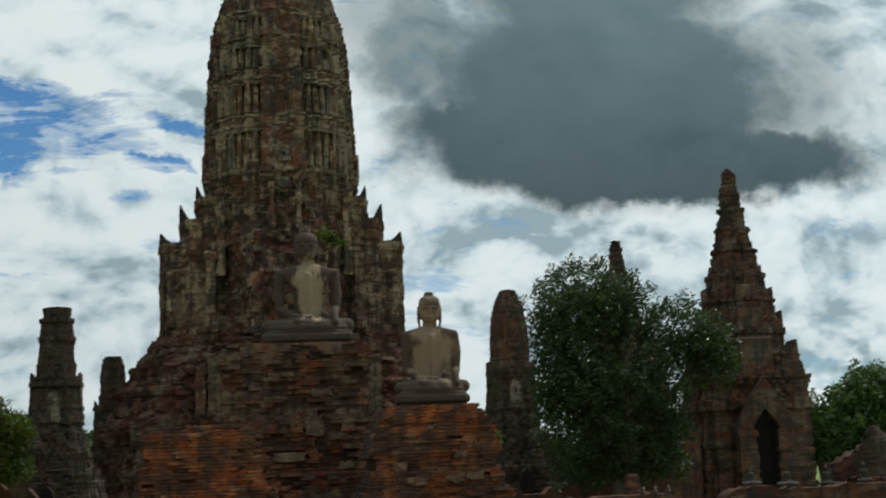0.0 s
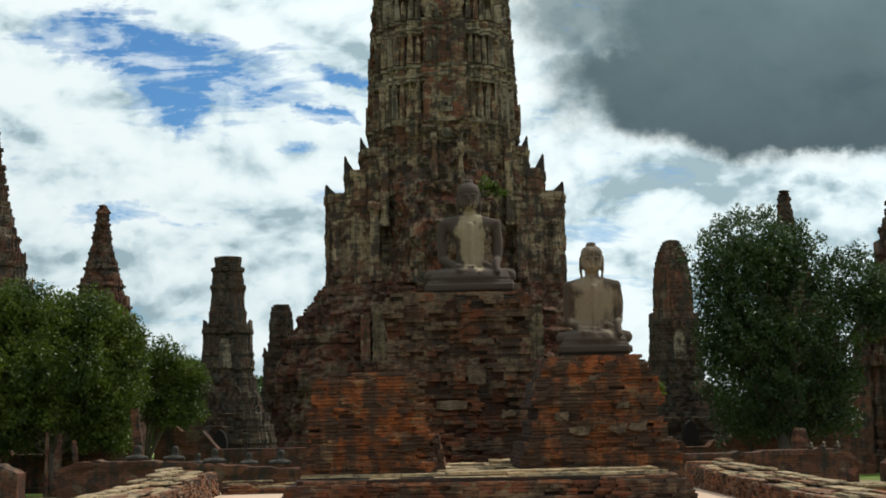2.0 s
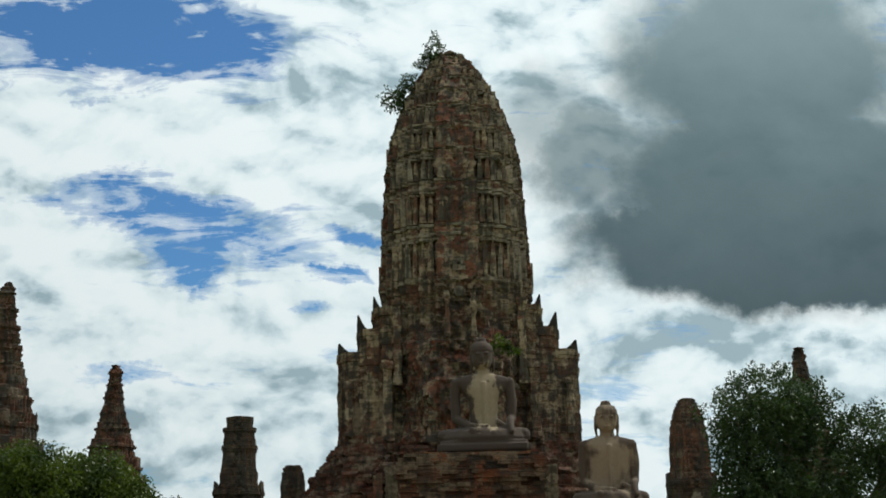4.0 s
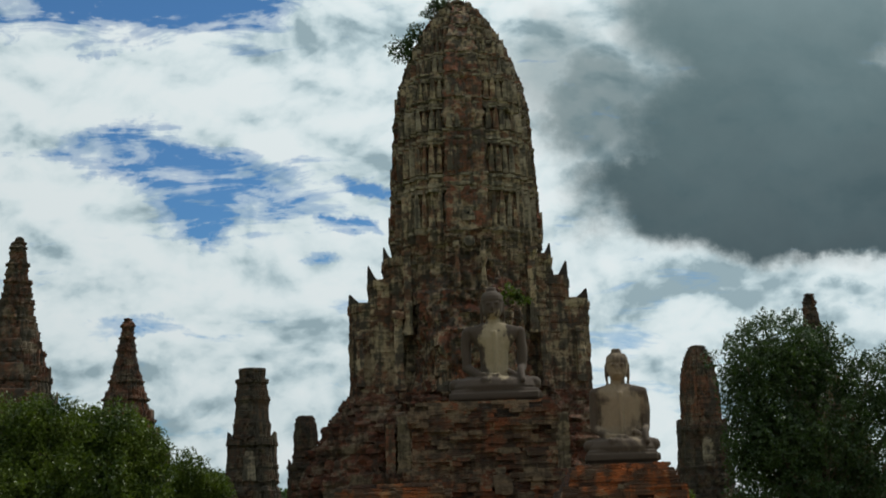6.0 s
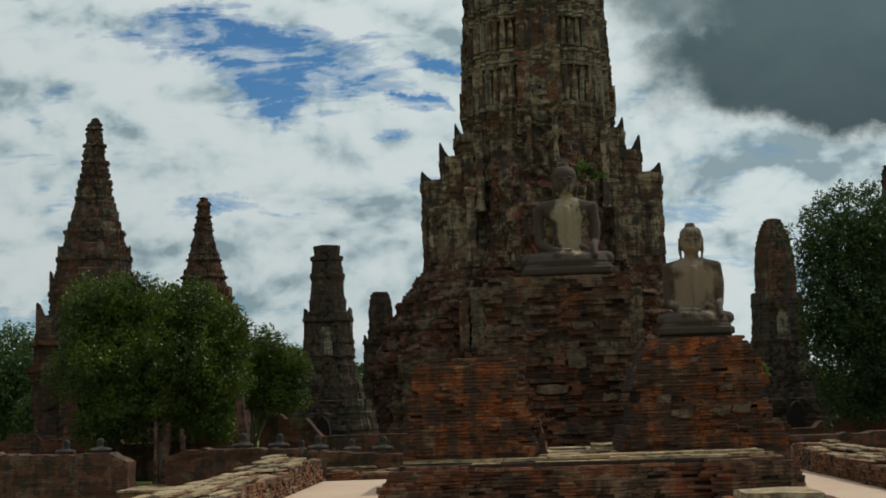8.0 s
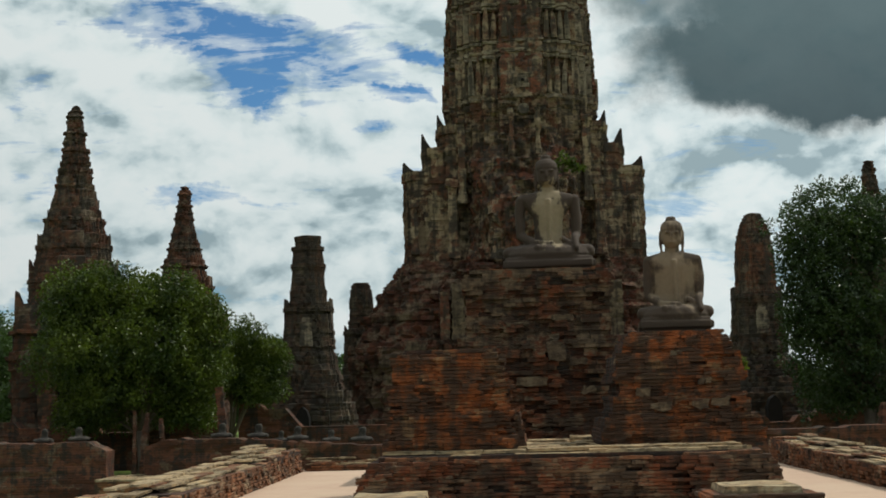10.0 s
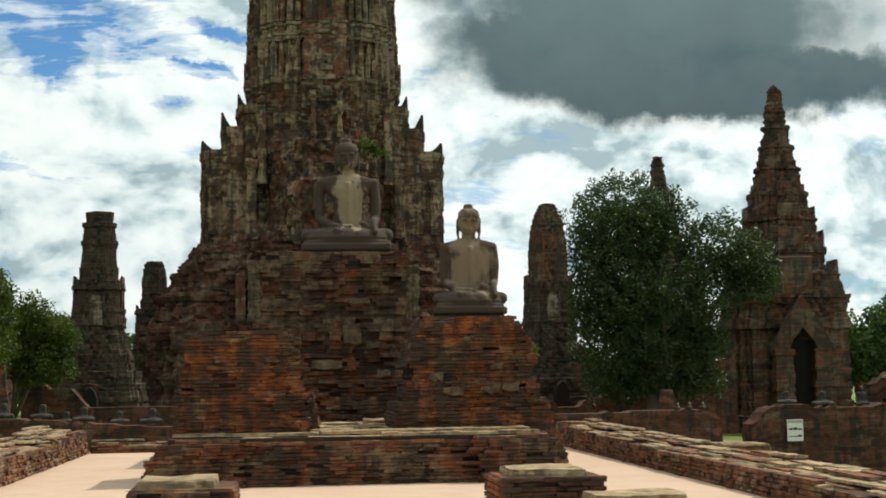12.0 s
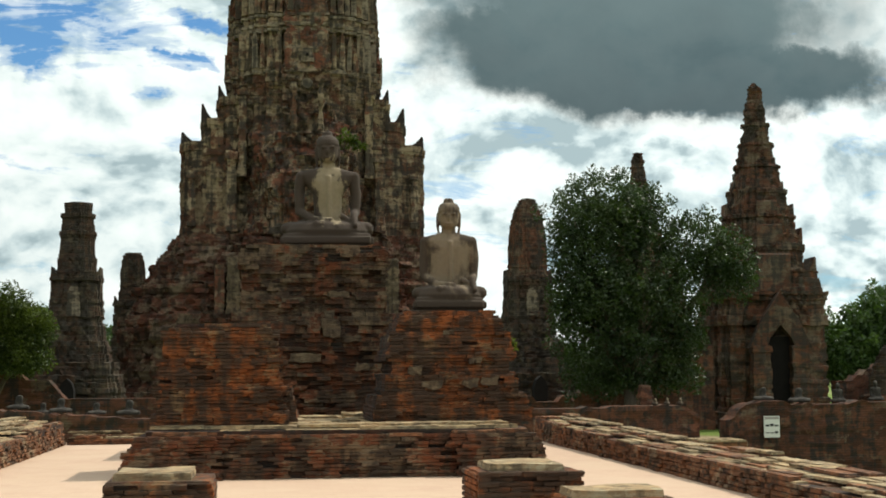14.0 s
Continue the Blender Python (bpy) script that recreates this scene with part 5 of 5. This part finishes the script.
# ---- things in the court: sign, trees ----


def build_sign():
    thing = tagged(empty("sign_board", (18.77, 45.78, -0.9)), "small white notice board with two rows of dark marks", "sign")
    bm = bmesh.new()
    box(bm, -0.30, 0.30, 0.0, 0.03, 0, 0.78)
    m, nt, bsdf = material("white_board", 0.5)
    nt.links.new(node_mix(nt, node_noise(nt, place(nt), 5, 4), (0.62, 0.60, 0.56), (0.75, 0.73, 0.70)), bsdf.inputs["Base Color"])
    part("board", bm, m, thing)
    d, nt, bsdf = material("dark_print", 0.6)
    bsdf.inputs["Base Color"].default_value = (0.03, 0.03, 0.03, 1)
    g, nt, bsdf = material("grey_print", 0.6)
    bsdf.inputs["Base Color"].default_value = (0.34, 0.31, 0.29, 1)
    bm = bmesh.new()
    box(bm, -0.27, 0.27, -0.006, 0.0, 0.66, 0.75)
    part("heading_bar", bm, g, thing)
    for z, hs in ((0.40, (0.10, 0.14, 0.09)), (0.15, (0.05, 0.05, 0.11))):
        for i, h in enumerate(hs):
            bm = bmesh.new()
            box(bm, -0.24 + i * 0.17, -0.10 + i * 0.17, -0.006, 0.0, z, z + h * 0.7)
            part("print_bar", bm, d, thing)
    for x in (-0.2, 0.2):
        bm = bmesh.new()
        box(bm, x - 0.02, x + 0.02, 0.03, 0.26, 0.1, 0.7)
        part("bracket", bm, d, thing)


def cone_limb(bm, pts, seg=8):
    rings = []
    for i, (x, y, z, r) in enumerate(pts):
        rings.append([bm.verts.new((x + r * math.cos(2 * math.pi * k / seg), y + r * math.sin(2 * math.pi * k / seg), z)) for k in range(seg)])
    for a, b in zip(rings, rings[1:]):
        for i in range(seg):
            j = (i + 1) % seg
            bm.faces.new((a[i], a[j], b[j], b[i]))
    bm.faces.new(rings[-1])
    bm.faces.new(list(reversed(rings[0])))


def leaves(name, centres, per, spread, size, mat, seed, thing, droop=0.3):
    """One mesh of many small folded leaves round the given centres."""
    r = np.random.default_rng(seed)
    n = len(centres) * per
    c = np.repeat(np.array(centres), per, axis=0)
    d = r.normal(size=(n, 3))
    d /= np.linalg.norm(d, axis=1)[:, None]
    pos = c + d * (spread * r.random((n, 1)) ** 0.45)
    ax = r.normal(size=(n, 3)) + d * 0.7
    ax[:, 2] -= droop
    ax /= np.linalg.norm(ax, axis=1)[:, None]
    side = np.cross(ax, r.normal(size=(n, 3)))
    side /= np.linalg.norm(side, axis=1)[:, None]
    up = np.cross(side, ax)
    s = size * r.uniform(0.6, 1.3, (n, 1))
    tip, base = pos + ax * s, pos - ax * s * 0.4
    mid = pos + ax * s * 0.2
    left, right = mid + side * s * 0.38 + up * s * 0.12, mid - side * s * 0.38 + up * s * 0.12
    verts = np.stack([base, left, tip, right], 1).reshape(-1, 3)
    i = np.arange(n)[:, None] * 4
    faces = np.concatenate([i + np.array([[0, 1, 2]]), i + np.array([[0, 2, 3]])]).tolist()
    me = bpy.data.meshes.new(name)
    me.from_pydata(verts.tolist(), [], faces)
    me.materials.append(mat)
    ob = new(name, me)
    ob.parent = thing
    return ob


def build_tree(x, y, lobes, label, mat, seed, clumps, per, spread, leaf, trunk_r=0.3, ground=-1.0, fork=1.8):
    """lobes: ellipsoids (cx, cy, cz, rx, ry, rz) of the crown, from the foot of the tree; each bears tufts of leaves all over."""
    r = random.Random(seed)
    thing = tagged(empty("tree", (x, y, ground)), label, "tree")
    bm = bmesh.new()
    cone_limb(bm, [(0, 0, -0.1, trunk_r * 1.35), (0.03, 0, 0.5, trunk_r), (-0.05, 0.05, fork, trunk_r * 0.8)], 10)
    tufts, inner = [], []
    total = sum(l[3] * l[5] for l in lobes)
    for cx, cy, cz, rx, ry, rz in lobes:
        cone_limb(bm, [(-0.05, 0.05, fork - 0.2, trunk_r * 0.55), (cx * 0.45, cy * 0.45, fork + (cz - fork) * 0.5, trunk_r * 0.36), (cx * 0.9, cy * 0.9, cz + rz * 0.3, trunk_r * 0.1)])
        for _ in range(5):
            a, e = r.uniform(0, 2 * math.pi), r.uniform(-0.3, 0.9)
            cone_limb(bm, [(cx * 0.45, cy * 0.45, fork + (cz - fork) * 0.5, trunk_r * 0.18), (cx + rx * 0.4 * math.cos(a), cy + ry * 0.4 * math.sin(a), cz + rz * e * 0.4, trunk_r * 0.10), (cx + rx * 0.8 * math.cos(a), cy + ry * 0.8 * math.sin(a), cz + rz * e * 0.75, 0.02)], 6)
        n = max(8, int(clumps * rx * rz / total))
        for i in range(n):
            t = (i + 0.5) / n
            z = 1 - 1.75 * t
            q = math.sqrt(max(0.0, 1 - z * z))
            a = i * 2.39996 + seed
            k = 1 - spread / (rx + rz) * 1.1 + r.gauss(0, 0.10)
            if r.random() < 0.06:
                k += 0.10
            tufts.append((cx + q * math.cos(a) * rx * k, cy + q * math.sin(a) * ry * k, cz + z * rz * k))
        for _ in range(n // 2):
            p = Vector((r.gauss(0, 1), r.gauss(0, 1), r.gauss(0, 1))).normalized() * (0.6 * r.random() ** 0.4)
            inner.append((cx + p.x * rx, cy + p.y * ry, cz + p.z * rz))
    part("trunk", bm, MAT_BARK, thing, "brown trunk with forking limbs", True)
    leaves("crown", tufts + inner, per, spread, leaf, mat, seed, thing)
    return thing


build_sign()
build_tree(15.0, 51.0, [(-1.01, 0, 8.77, 2.26, 1.92, 1.9), (-2.16, -0.5, 7.49, 1.36, 1.16, 1.73), (0.57, 0.3, 8.44, 1.48, 1.26, 1.75), (2.7, -0.2, 7.3, 1.5, 1.27, 1.82), (4.13, -0.4, 6.61, 1.09, 0.93, 1.68),
                        (-1.49, -0.6, 5.66, 1.77, 1.5, 1.83), (0.87, -0.5, 5.67, 1.91, 1.62, 1.73), (-0.7, 0, 3.61, 2.5, 2.01, 1.3), (2.02, 0, 4.06, 1.2, 0.91, 1.3), (-2.4, -0.2, 5.2, 1.1, 1.0, 1.6), (-0.6, 0.5, 2.3, 2.2, 1.6, 1.1), (1.8, 0.5, 2.5, 1.4, 1.2, 1.2)],
           "broad leafy tree with small glossy leaves beside the meru", MAT_LEAF, 51, 500, 105, 0.42, 0.105)
build_tree(-13.2, 50.5, [(-2.65, 0, 6.43, 1.39, 1.19, 1.57), (-1.53, -0.5, 6.95, 1.12, 0.96, 1.12), (-0.18, 0, 6.57, 1.34, 1.14, 1.29), (1.39, -0.4, 6.51, 1.23, 1.05, 1.29), (2.5, 0, 5.48, 1.0, 0.85, 1.51),
                         (-2.09, -0.5, 4.53, 2.12, 1.81, 1.66), (0.37, -0.7, 4.78, 2.01, 1.7, 1.66), (1.93, -0.2, 3.74, 1.44, 1.23, 1.32), (-0.52, 0, 3.16, 2.44, 2.08, 0.88), (-2.0, 0.3, 2.3, 1.7, 1.4, 1.0), (1.6, 0.3, 2.4, 1.5, 1.3, 1.0)],
           "dense dark green tree over the gallery wall", MAT_LEAF_LIGHT, 52, 520, 120, 0.42, 0.10, 0.28, -1.0, 1.6)
build_tree(-10.3, 53.5, [(0.6, 0, 4.9, 0.89, 0.76, 1.05), (1.54, 0, 4.4, 0.89, 0.76, 0.98), (0, 0, 3.64, 1.05, 0.9, 1.05), (1.17, 0, 3.25, 1.17, 0.99, 0.93)],
           "small bushy tree near the corner prang", MAT_LEAF_LIGHT, 53, 170, 110, 0.36, 0.085, 0.16, -1.0, 1.2)
for i, (tx, ty, h, w) in enumerate([(41, 95, 6.6, 5.0), (47.5, 92, 7.6, 5.5), (36.5, 100, 5.4, 4.5), (-40.5, 95, 9.0, 5.6), (-34, 98, 8.0, 5.6), (-25.5, 66, 6.6, 3.6), (-21.8, 64, 4.6, 2.4), (-46, 96, 7.5, 5.0), (-28, 105, 5.4, 5), (-17, 104, 6.6, 5.2), (-11.5, 108, 5.2, 4.2), (24, 108, 4.6, 5), (31, 104, 4.6, 5)]):
    r = random.Random(i)
    build_tree(tx, ty, [(0, 0, h * 0.72, w * 0.62, w * 0.5, h * 0.42), (-w * 0.45, 0, h * 0.5, w * 0.5, w * 0.5, h * 0.38), (w * 0.45, 0, h * 0.48, w * 0.5, w * 0.5, h * 0.36)], "distant rounded green tree beyond the ruins", MAT_LEAF_FAR, 60 + i, 420, 50, 0.62, 0.26 if ty > 80 else 0.13, 0.3, -1.0, 1.4)


def build_sprout(name, loc, pts, label, size, n, seed, spread, mat=None):
    """Saplings that grow out of the brickwork: thin twigs with small leaves."""
    r = random.Random(seed)
    thing = tagged(empty(name, loc), label, "plant")
    bm = bmesh.new()
    centres = []
    for x, y, z in pts:
        cone_limb(bm, [(0, 0, 0, 0.05), (x * 0.5, y * 0.5, z * 0.45, 0.035), (x, y, z, 0.015)], 5)
        for _ in range(6):
            t = r.uniform(0.4, 1.0)
            e = (x * t + r.uniform(-1, 1) * spread, y * t + r.uniform(-1, 1) * spread, z * t + r.uniform(-0.6, 1) * spread)
            cone_limb(bm, [(x * t, y * t, z * t, 0.02), (*e, 0.008)], 4)
            centres.append(e)
            centres.append(((e[0] + x * t) / 2, (e[1] + y * t) / 2, (e[2] + z * t) / 2))
    part("stem", bm, MAT_BARK, thing)
    leaves("foliage", centres, n, spread * 0.5, size, mat or MAT_LEAF, seed, thing)


build_sprout("sapling", (0.35, 74.0, 29.6), [(-1.3, 0, 0.5), (-1.1, 0, 1.4), (-0.5, 0, 2.0), (-1.8, 0, 0.9), (-0.9, 0, -0.2), (-1.6, 0, 0.1), (-0.2, 0, 1.5)], "thin sapling growing from the tower's side", 0.14, 14, 71, 0.6)
build_sprout("sapling", (1.3, 74.0, 31.9), [(-0.6, 0, 0.7), (0.2, 0, 1.6), (0.8, 0, 1.9), (-0.2, 0, 1.2), (1.1, 0, 1.6)], "thin sapling growing near the tower's tip", 0.13, 13, 72, 0.5)
build_sprout("sapling", (4.55, 67.5, 13.2), [(-0.4, -0.1, 0.6), (0.5, -0.1, 0.4), (1.2, 0, 0.2), (0.1, -0.2, 0.9)], "low bush growing on the porch ruin", 0.16, 9, 73, 0.4, MAT_LEAF_LIGHT)
build_sprout("sapling", (4.2, 21.6, 1.9), [(0.05, -0.1, 0.25), (0.12, -0.05, 0.12)], "small weed growing on the pedestal's side", 0.05, 8, 74, 0.1, MAT_LEAF_LIGHT)



def build_post(x, y, z0, z1, w, lean, label, mat, seed):
    rng = random.Random(seed)
    thing = tagged(empty("ruined_pillar", (x, y, z0)), label, "pillar", "ruined pillars of the gallery")
    bm = bmesh.new()
    loft(bm, PLAN_BOX, courses([(0, w * 1.15), (0.2, w), (z1 - z0 - 0.2, w * 0.9), (z1 - z0, w * 0.6)], 0.12, 0.02, rng), 0.5, 0.06, seed)
    for q in bm.verts:
        q.co.x += q.co.z * lean
    part("shaft", bm, mat, thing)


for i, (px, pz0, pz1, w, lean) in enumerate([(-13.0, -1.05, 1.4, 0.08, 0.0), (-12.75, -1.05, 1.3, 0.10, 0.10), (-11.9, -1.05, 1.1, 0.09, -0.05), (-9.5, -1.05, 2.2, 0.16, -0.1), (-16.4, -1.05, 1.3, 0.12, 0.0), (14.85, -1.05, 1.0, 0.26, 0.0)]):
    build_post(px, 48.6, pz0, pz1, w, lean, "broken dark brick pillar stump behind the gallery wall", MAT_GALLERY, 80 + i)


def build_stump(x, y, seed, top):
    rng = random.Random(seed)
    thing = tagged(empty("ruined_chedi", (x, y, -1.0)), "small ruined brick chedi with a broken bell-shaped top", "tower")
    bm = bmesh.new()
    loft(bm, PLAN_SQUARE, courses([(-0.1, 1.5), (0.6, 1.4), (0.65, 1.2), (1.4, 1.1), (1.45, 0.9)], 0.14, 0.05, rng), 0.12, 0.12, seed)
    part("base", bm, MAT_GALLERY, thing)
    bm = bmesh.new()
    ring = [(math.cos(2 * math.pi * k / 16), math.sin(2 * math.pi * k / 16)) for k in range(16)]
    loft(bm, ring, courses([(1.4, 0.85), (2.2, 0.8), (2.8, 0.65), (top * 0.9, 0.4), (top, 0.15)], 0.12, 0.03, rng), 0.3, 0.1, seed)
    part("bell", bm, MAT_SMALL_PRANG, thing)


build_stump(27.6, 54.0, 91, 3.6)
build_stump(30.2, 55.0, 92, 3.0)
for i, (px, pz) in enumerate([(14.55, 0.32), (15.0, 0.33), (15.5, 0.33)]):
    bm = bmesh.new()
    blob(bm, (0, 0, 0.06), (0.12, 0.1, 0.09))
    blob(bm, (0.02, 0, 0.17), (0.06, 0.06, 0.1))
    ob = part("stone_fragment", bm, MAT_STATUE, smooth=True)
    ob.location = (px, 46.4, pz - 0.04)
    tagged(ob, "small pale stone fragment lying on the gallery wall", "stone", "stone fragments")



def build_threshold(x0, x1, y0, y1, top, seed):
    r = random.Random(seed)
    thing = tagged(empty("threshold", ((x0 + x1) / 2, (y0 + y1) / 2, -2.7)), "sunlit paved brick threshold in a gap of the gallery wall", "paving", "gaps of the gallery wall")
    bm = bmesh.new()
    box(bm, (x0 - x1) / 2, (x1 - x0) / 2, (y0 - y1) / 2, (y1 - y0) / 2, -0.1, top + 2.66)
    part("core", bm, MAT_WALL, thing)
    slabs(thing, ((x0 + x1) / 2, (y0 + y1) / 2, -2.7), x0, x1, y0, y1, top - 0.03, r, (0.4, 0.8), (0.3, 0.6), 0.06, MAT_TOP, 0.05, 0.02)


build_threshold(-13.1, -11.6, 43.9, 46.9, -0.9, 95)
build_threshold(15.5, 17.1, 43.9, 45.9, -0.9, 96)

# ---- pieces of the near brickwork ----
build_platform()
build_pedestal("brick_pedestal", "empty stepped pedestal of orange brick with black stains",
               [(0.78, 1.06), (0.92, 1.06), (0.94, 0.98), (1.2, 0.98), (1.22, 1.04), (1.34, 1.04), (1.36, 0.96), (1.66, 0.95), (1.68, 1.0), (1.78, 1.0), (1.8, 0.90), (2.1, 0.88), (2.12, 0.92), (2.2, 0.92), (2.22, 0.82), (2.36, 0.72)], 20.55, 1.9, "orange", 43, (-0.53, 21.6, 0.78), -0.53, MAT_BRICK)
build_pedestal("brick_pedestal", "stepped orange brick pedestal with dark stains and plaster remains",
               [(0.78, 1.30), (0.98, 1.30), (1.0, 1.24), (1.2, 1.22), (1.22, 1.10), (1.52, 1.08), (1.54, 0.96), (1.74, 0.96), (1.76, 1.08), (1.9, 1.08), (1.92, 1.02), (2.2, 1.0), (2.22, 0.90), (2.45, 0.86), (2.47, 0.76), (2.6, 0.74)], 20.9, 2.3, "orange", 44, (3.18, 22.0, 0.78), 3.18, MAT_BRICK)
build_pedestal("tall_brick_pedestal", "tall worn brick pedestal with plaster remains under the large figure",
               [(-0.02, 1.75), (0.9, 1.68), (1.2, 1.58), (1.9, 1.5), (2.0, 1.62), (2.6, 1.6), (2.7, 1.42), (3.5, 1.42), (3.6, 1.5), (3.9, 1.48), (4.12, 1.2)], 25.4, 3.2, "dark", 45, (1.15, 27.1, 0), 1.15, MAT_BRICK_DARK, 295, 0.084, 0.006, 0.034)
steps_thing = tagged(empty("brick_steps", (0.55, 21.2, 0.78)), "small crumbling flight of brick steps beside the pedestal", "steps")
rng_steps = random.Random(9)
for k, (sx, sz) in enumerate([(0.0, 0.0), (0.0, 0.07), (-0.01, 0.14), (-0.03, 0.21), (-0.05, 0.28), (-0.06, 0.35), (-0.08, 0.42), (-0.08, 0.49), (-0.10, 0.56), (-0.11, 0.63)]):
    bm = bmesh.new()
    slab_mesh(bm, sx, 0.1 + 0.02 * k, sz, 0.3, 0.7 - 0.03 * k, 0.07, rng_steps, rng_steps.uniform(-0.1, 0.1))
    part("slab", bm, MAT_BRICK, steps_thing)
build_low_wall("low_wall", [(6.45, 30.2), (6.2, 11.5)], 1.0, [(0, 0.52), (3, 0.46), (6, 0.38), (9, 0.36), (12, 0.32), (18.8, 0.3)], 46, 1)
build_low_wall("low_wall", [(-4.15, 30.0), (-4.25, 14.0)], 1.05, [(0, 0.52), (3.5, 0.50), (4.5, 0.42), (8, 0.38), (16, 0.34)], 47, -1)
build_low_wall("low_wall", [(-4.1, 29.9), (-1.6, 30.0)], 0.8, [(0, 0.20), (0.5, 0.2), (0.8, 0.12), (2.5, 0.12)], 48, 1)
build_pier(-1.55, -0.42, 14.0, 15.1, 0.46, 49, [(-0.12, 0.74)])
build_pier(2.44, 3.62, 14.2, 15.3, 0.48, 50, [(-0.02, 0.72)])
build_pier(3.15, 4.25, 12.9, 13.7, 0.30, 51, [(0.0, 0.9)])


def plaster(thing_name, at_points, face, seed):
    """Pieces of old plaster still sticking to a brick face, parts of the pedestal they sit on. face(z): where that face stands."""
    r = random.Random(seed)
    thing = bpy.data.objects[thing_name]
    for x, z, w, h in at_points:
        bm = bmesh.new()
        slab_mesh(bm, 0, 0, 0, w * 1.05, h * 0.95, 0.06, r)
        for q in bm.verts:
            q.co += Vector((noise.noise((q.co.x * 9 + x, q.co.y * 9, z)), noise.noise((q.co.y * 9 + x, q.co.x * 9, z)), 0)) * 0.35 * min(w, h * 1.5)
        bm.transform(Matrix.Translation((x, face(z), z)) @ Matrix.Rotation(math.pi / 2, 4, "X"))
        bm.transform(thing.matrix_world.inverted())
        part("plaster_patch", bm, MAT_PLASTER, thing, "patch of stained old plaster")


plaster("brick_pedestal.001", [(3.52, 1.75, 0.10, 0.10), (3.63, 1.76, 0.10, 0.11), (3.83, 1.41, 0.26, 0.18), (3.5, 1.38, 0.22, 0.15), (2.85, 1.37, 0.33, 0.11), (2.58, 1.61, 0.18, 0.11), (2.25, 2.12, 0.18, 0.09), (3.18, 2.21, 0.26, 0.09)], lambda z: 20.95 + 0.2 * (z - 0.8), 8)
plaster("tall_brick_pedestal", [(1.45, 2.42, 0.34, 0.40), (1.43, 2.68, 0.16, 0.18), (0.97, 1.88, 0.55, 0.2), (2.06, 1.68, 0.26, 0.16), (1.89, 2.23, 0.31, 0.12), (1.62, 3.11, 0.4, 0.11), (0.74, 2.99, 0.44, 0.11)], lambda z: (25.55 if z < 1.95 else 25.50 if z < 2.65 else 25.64), 9)
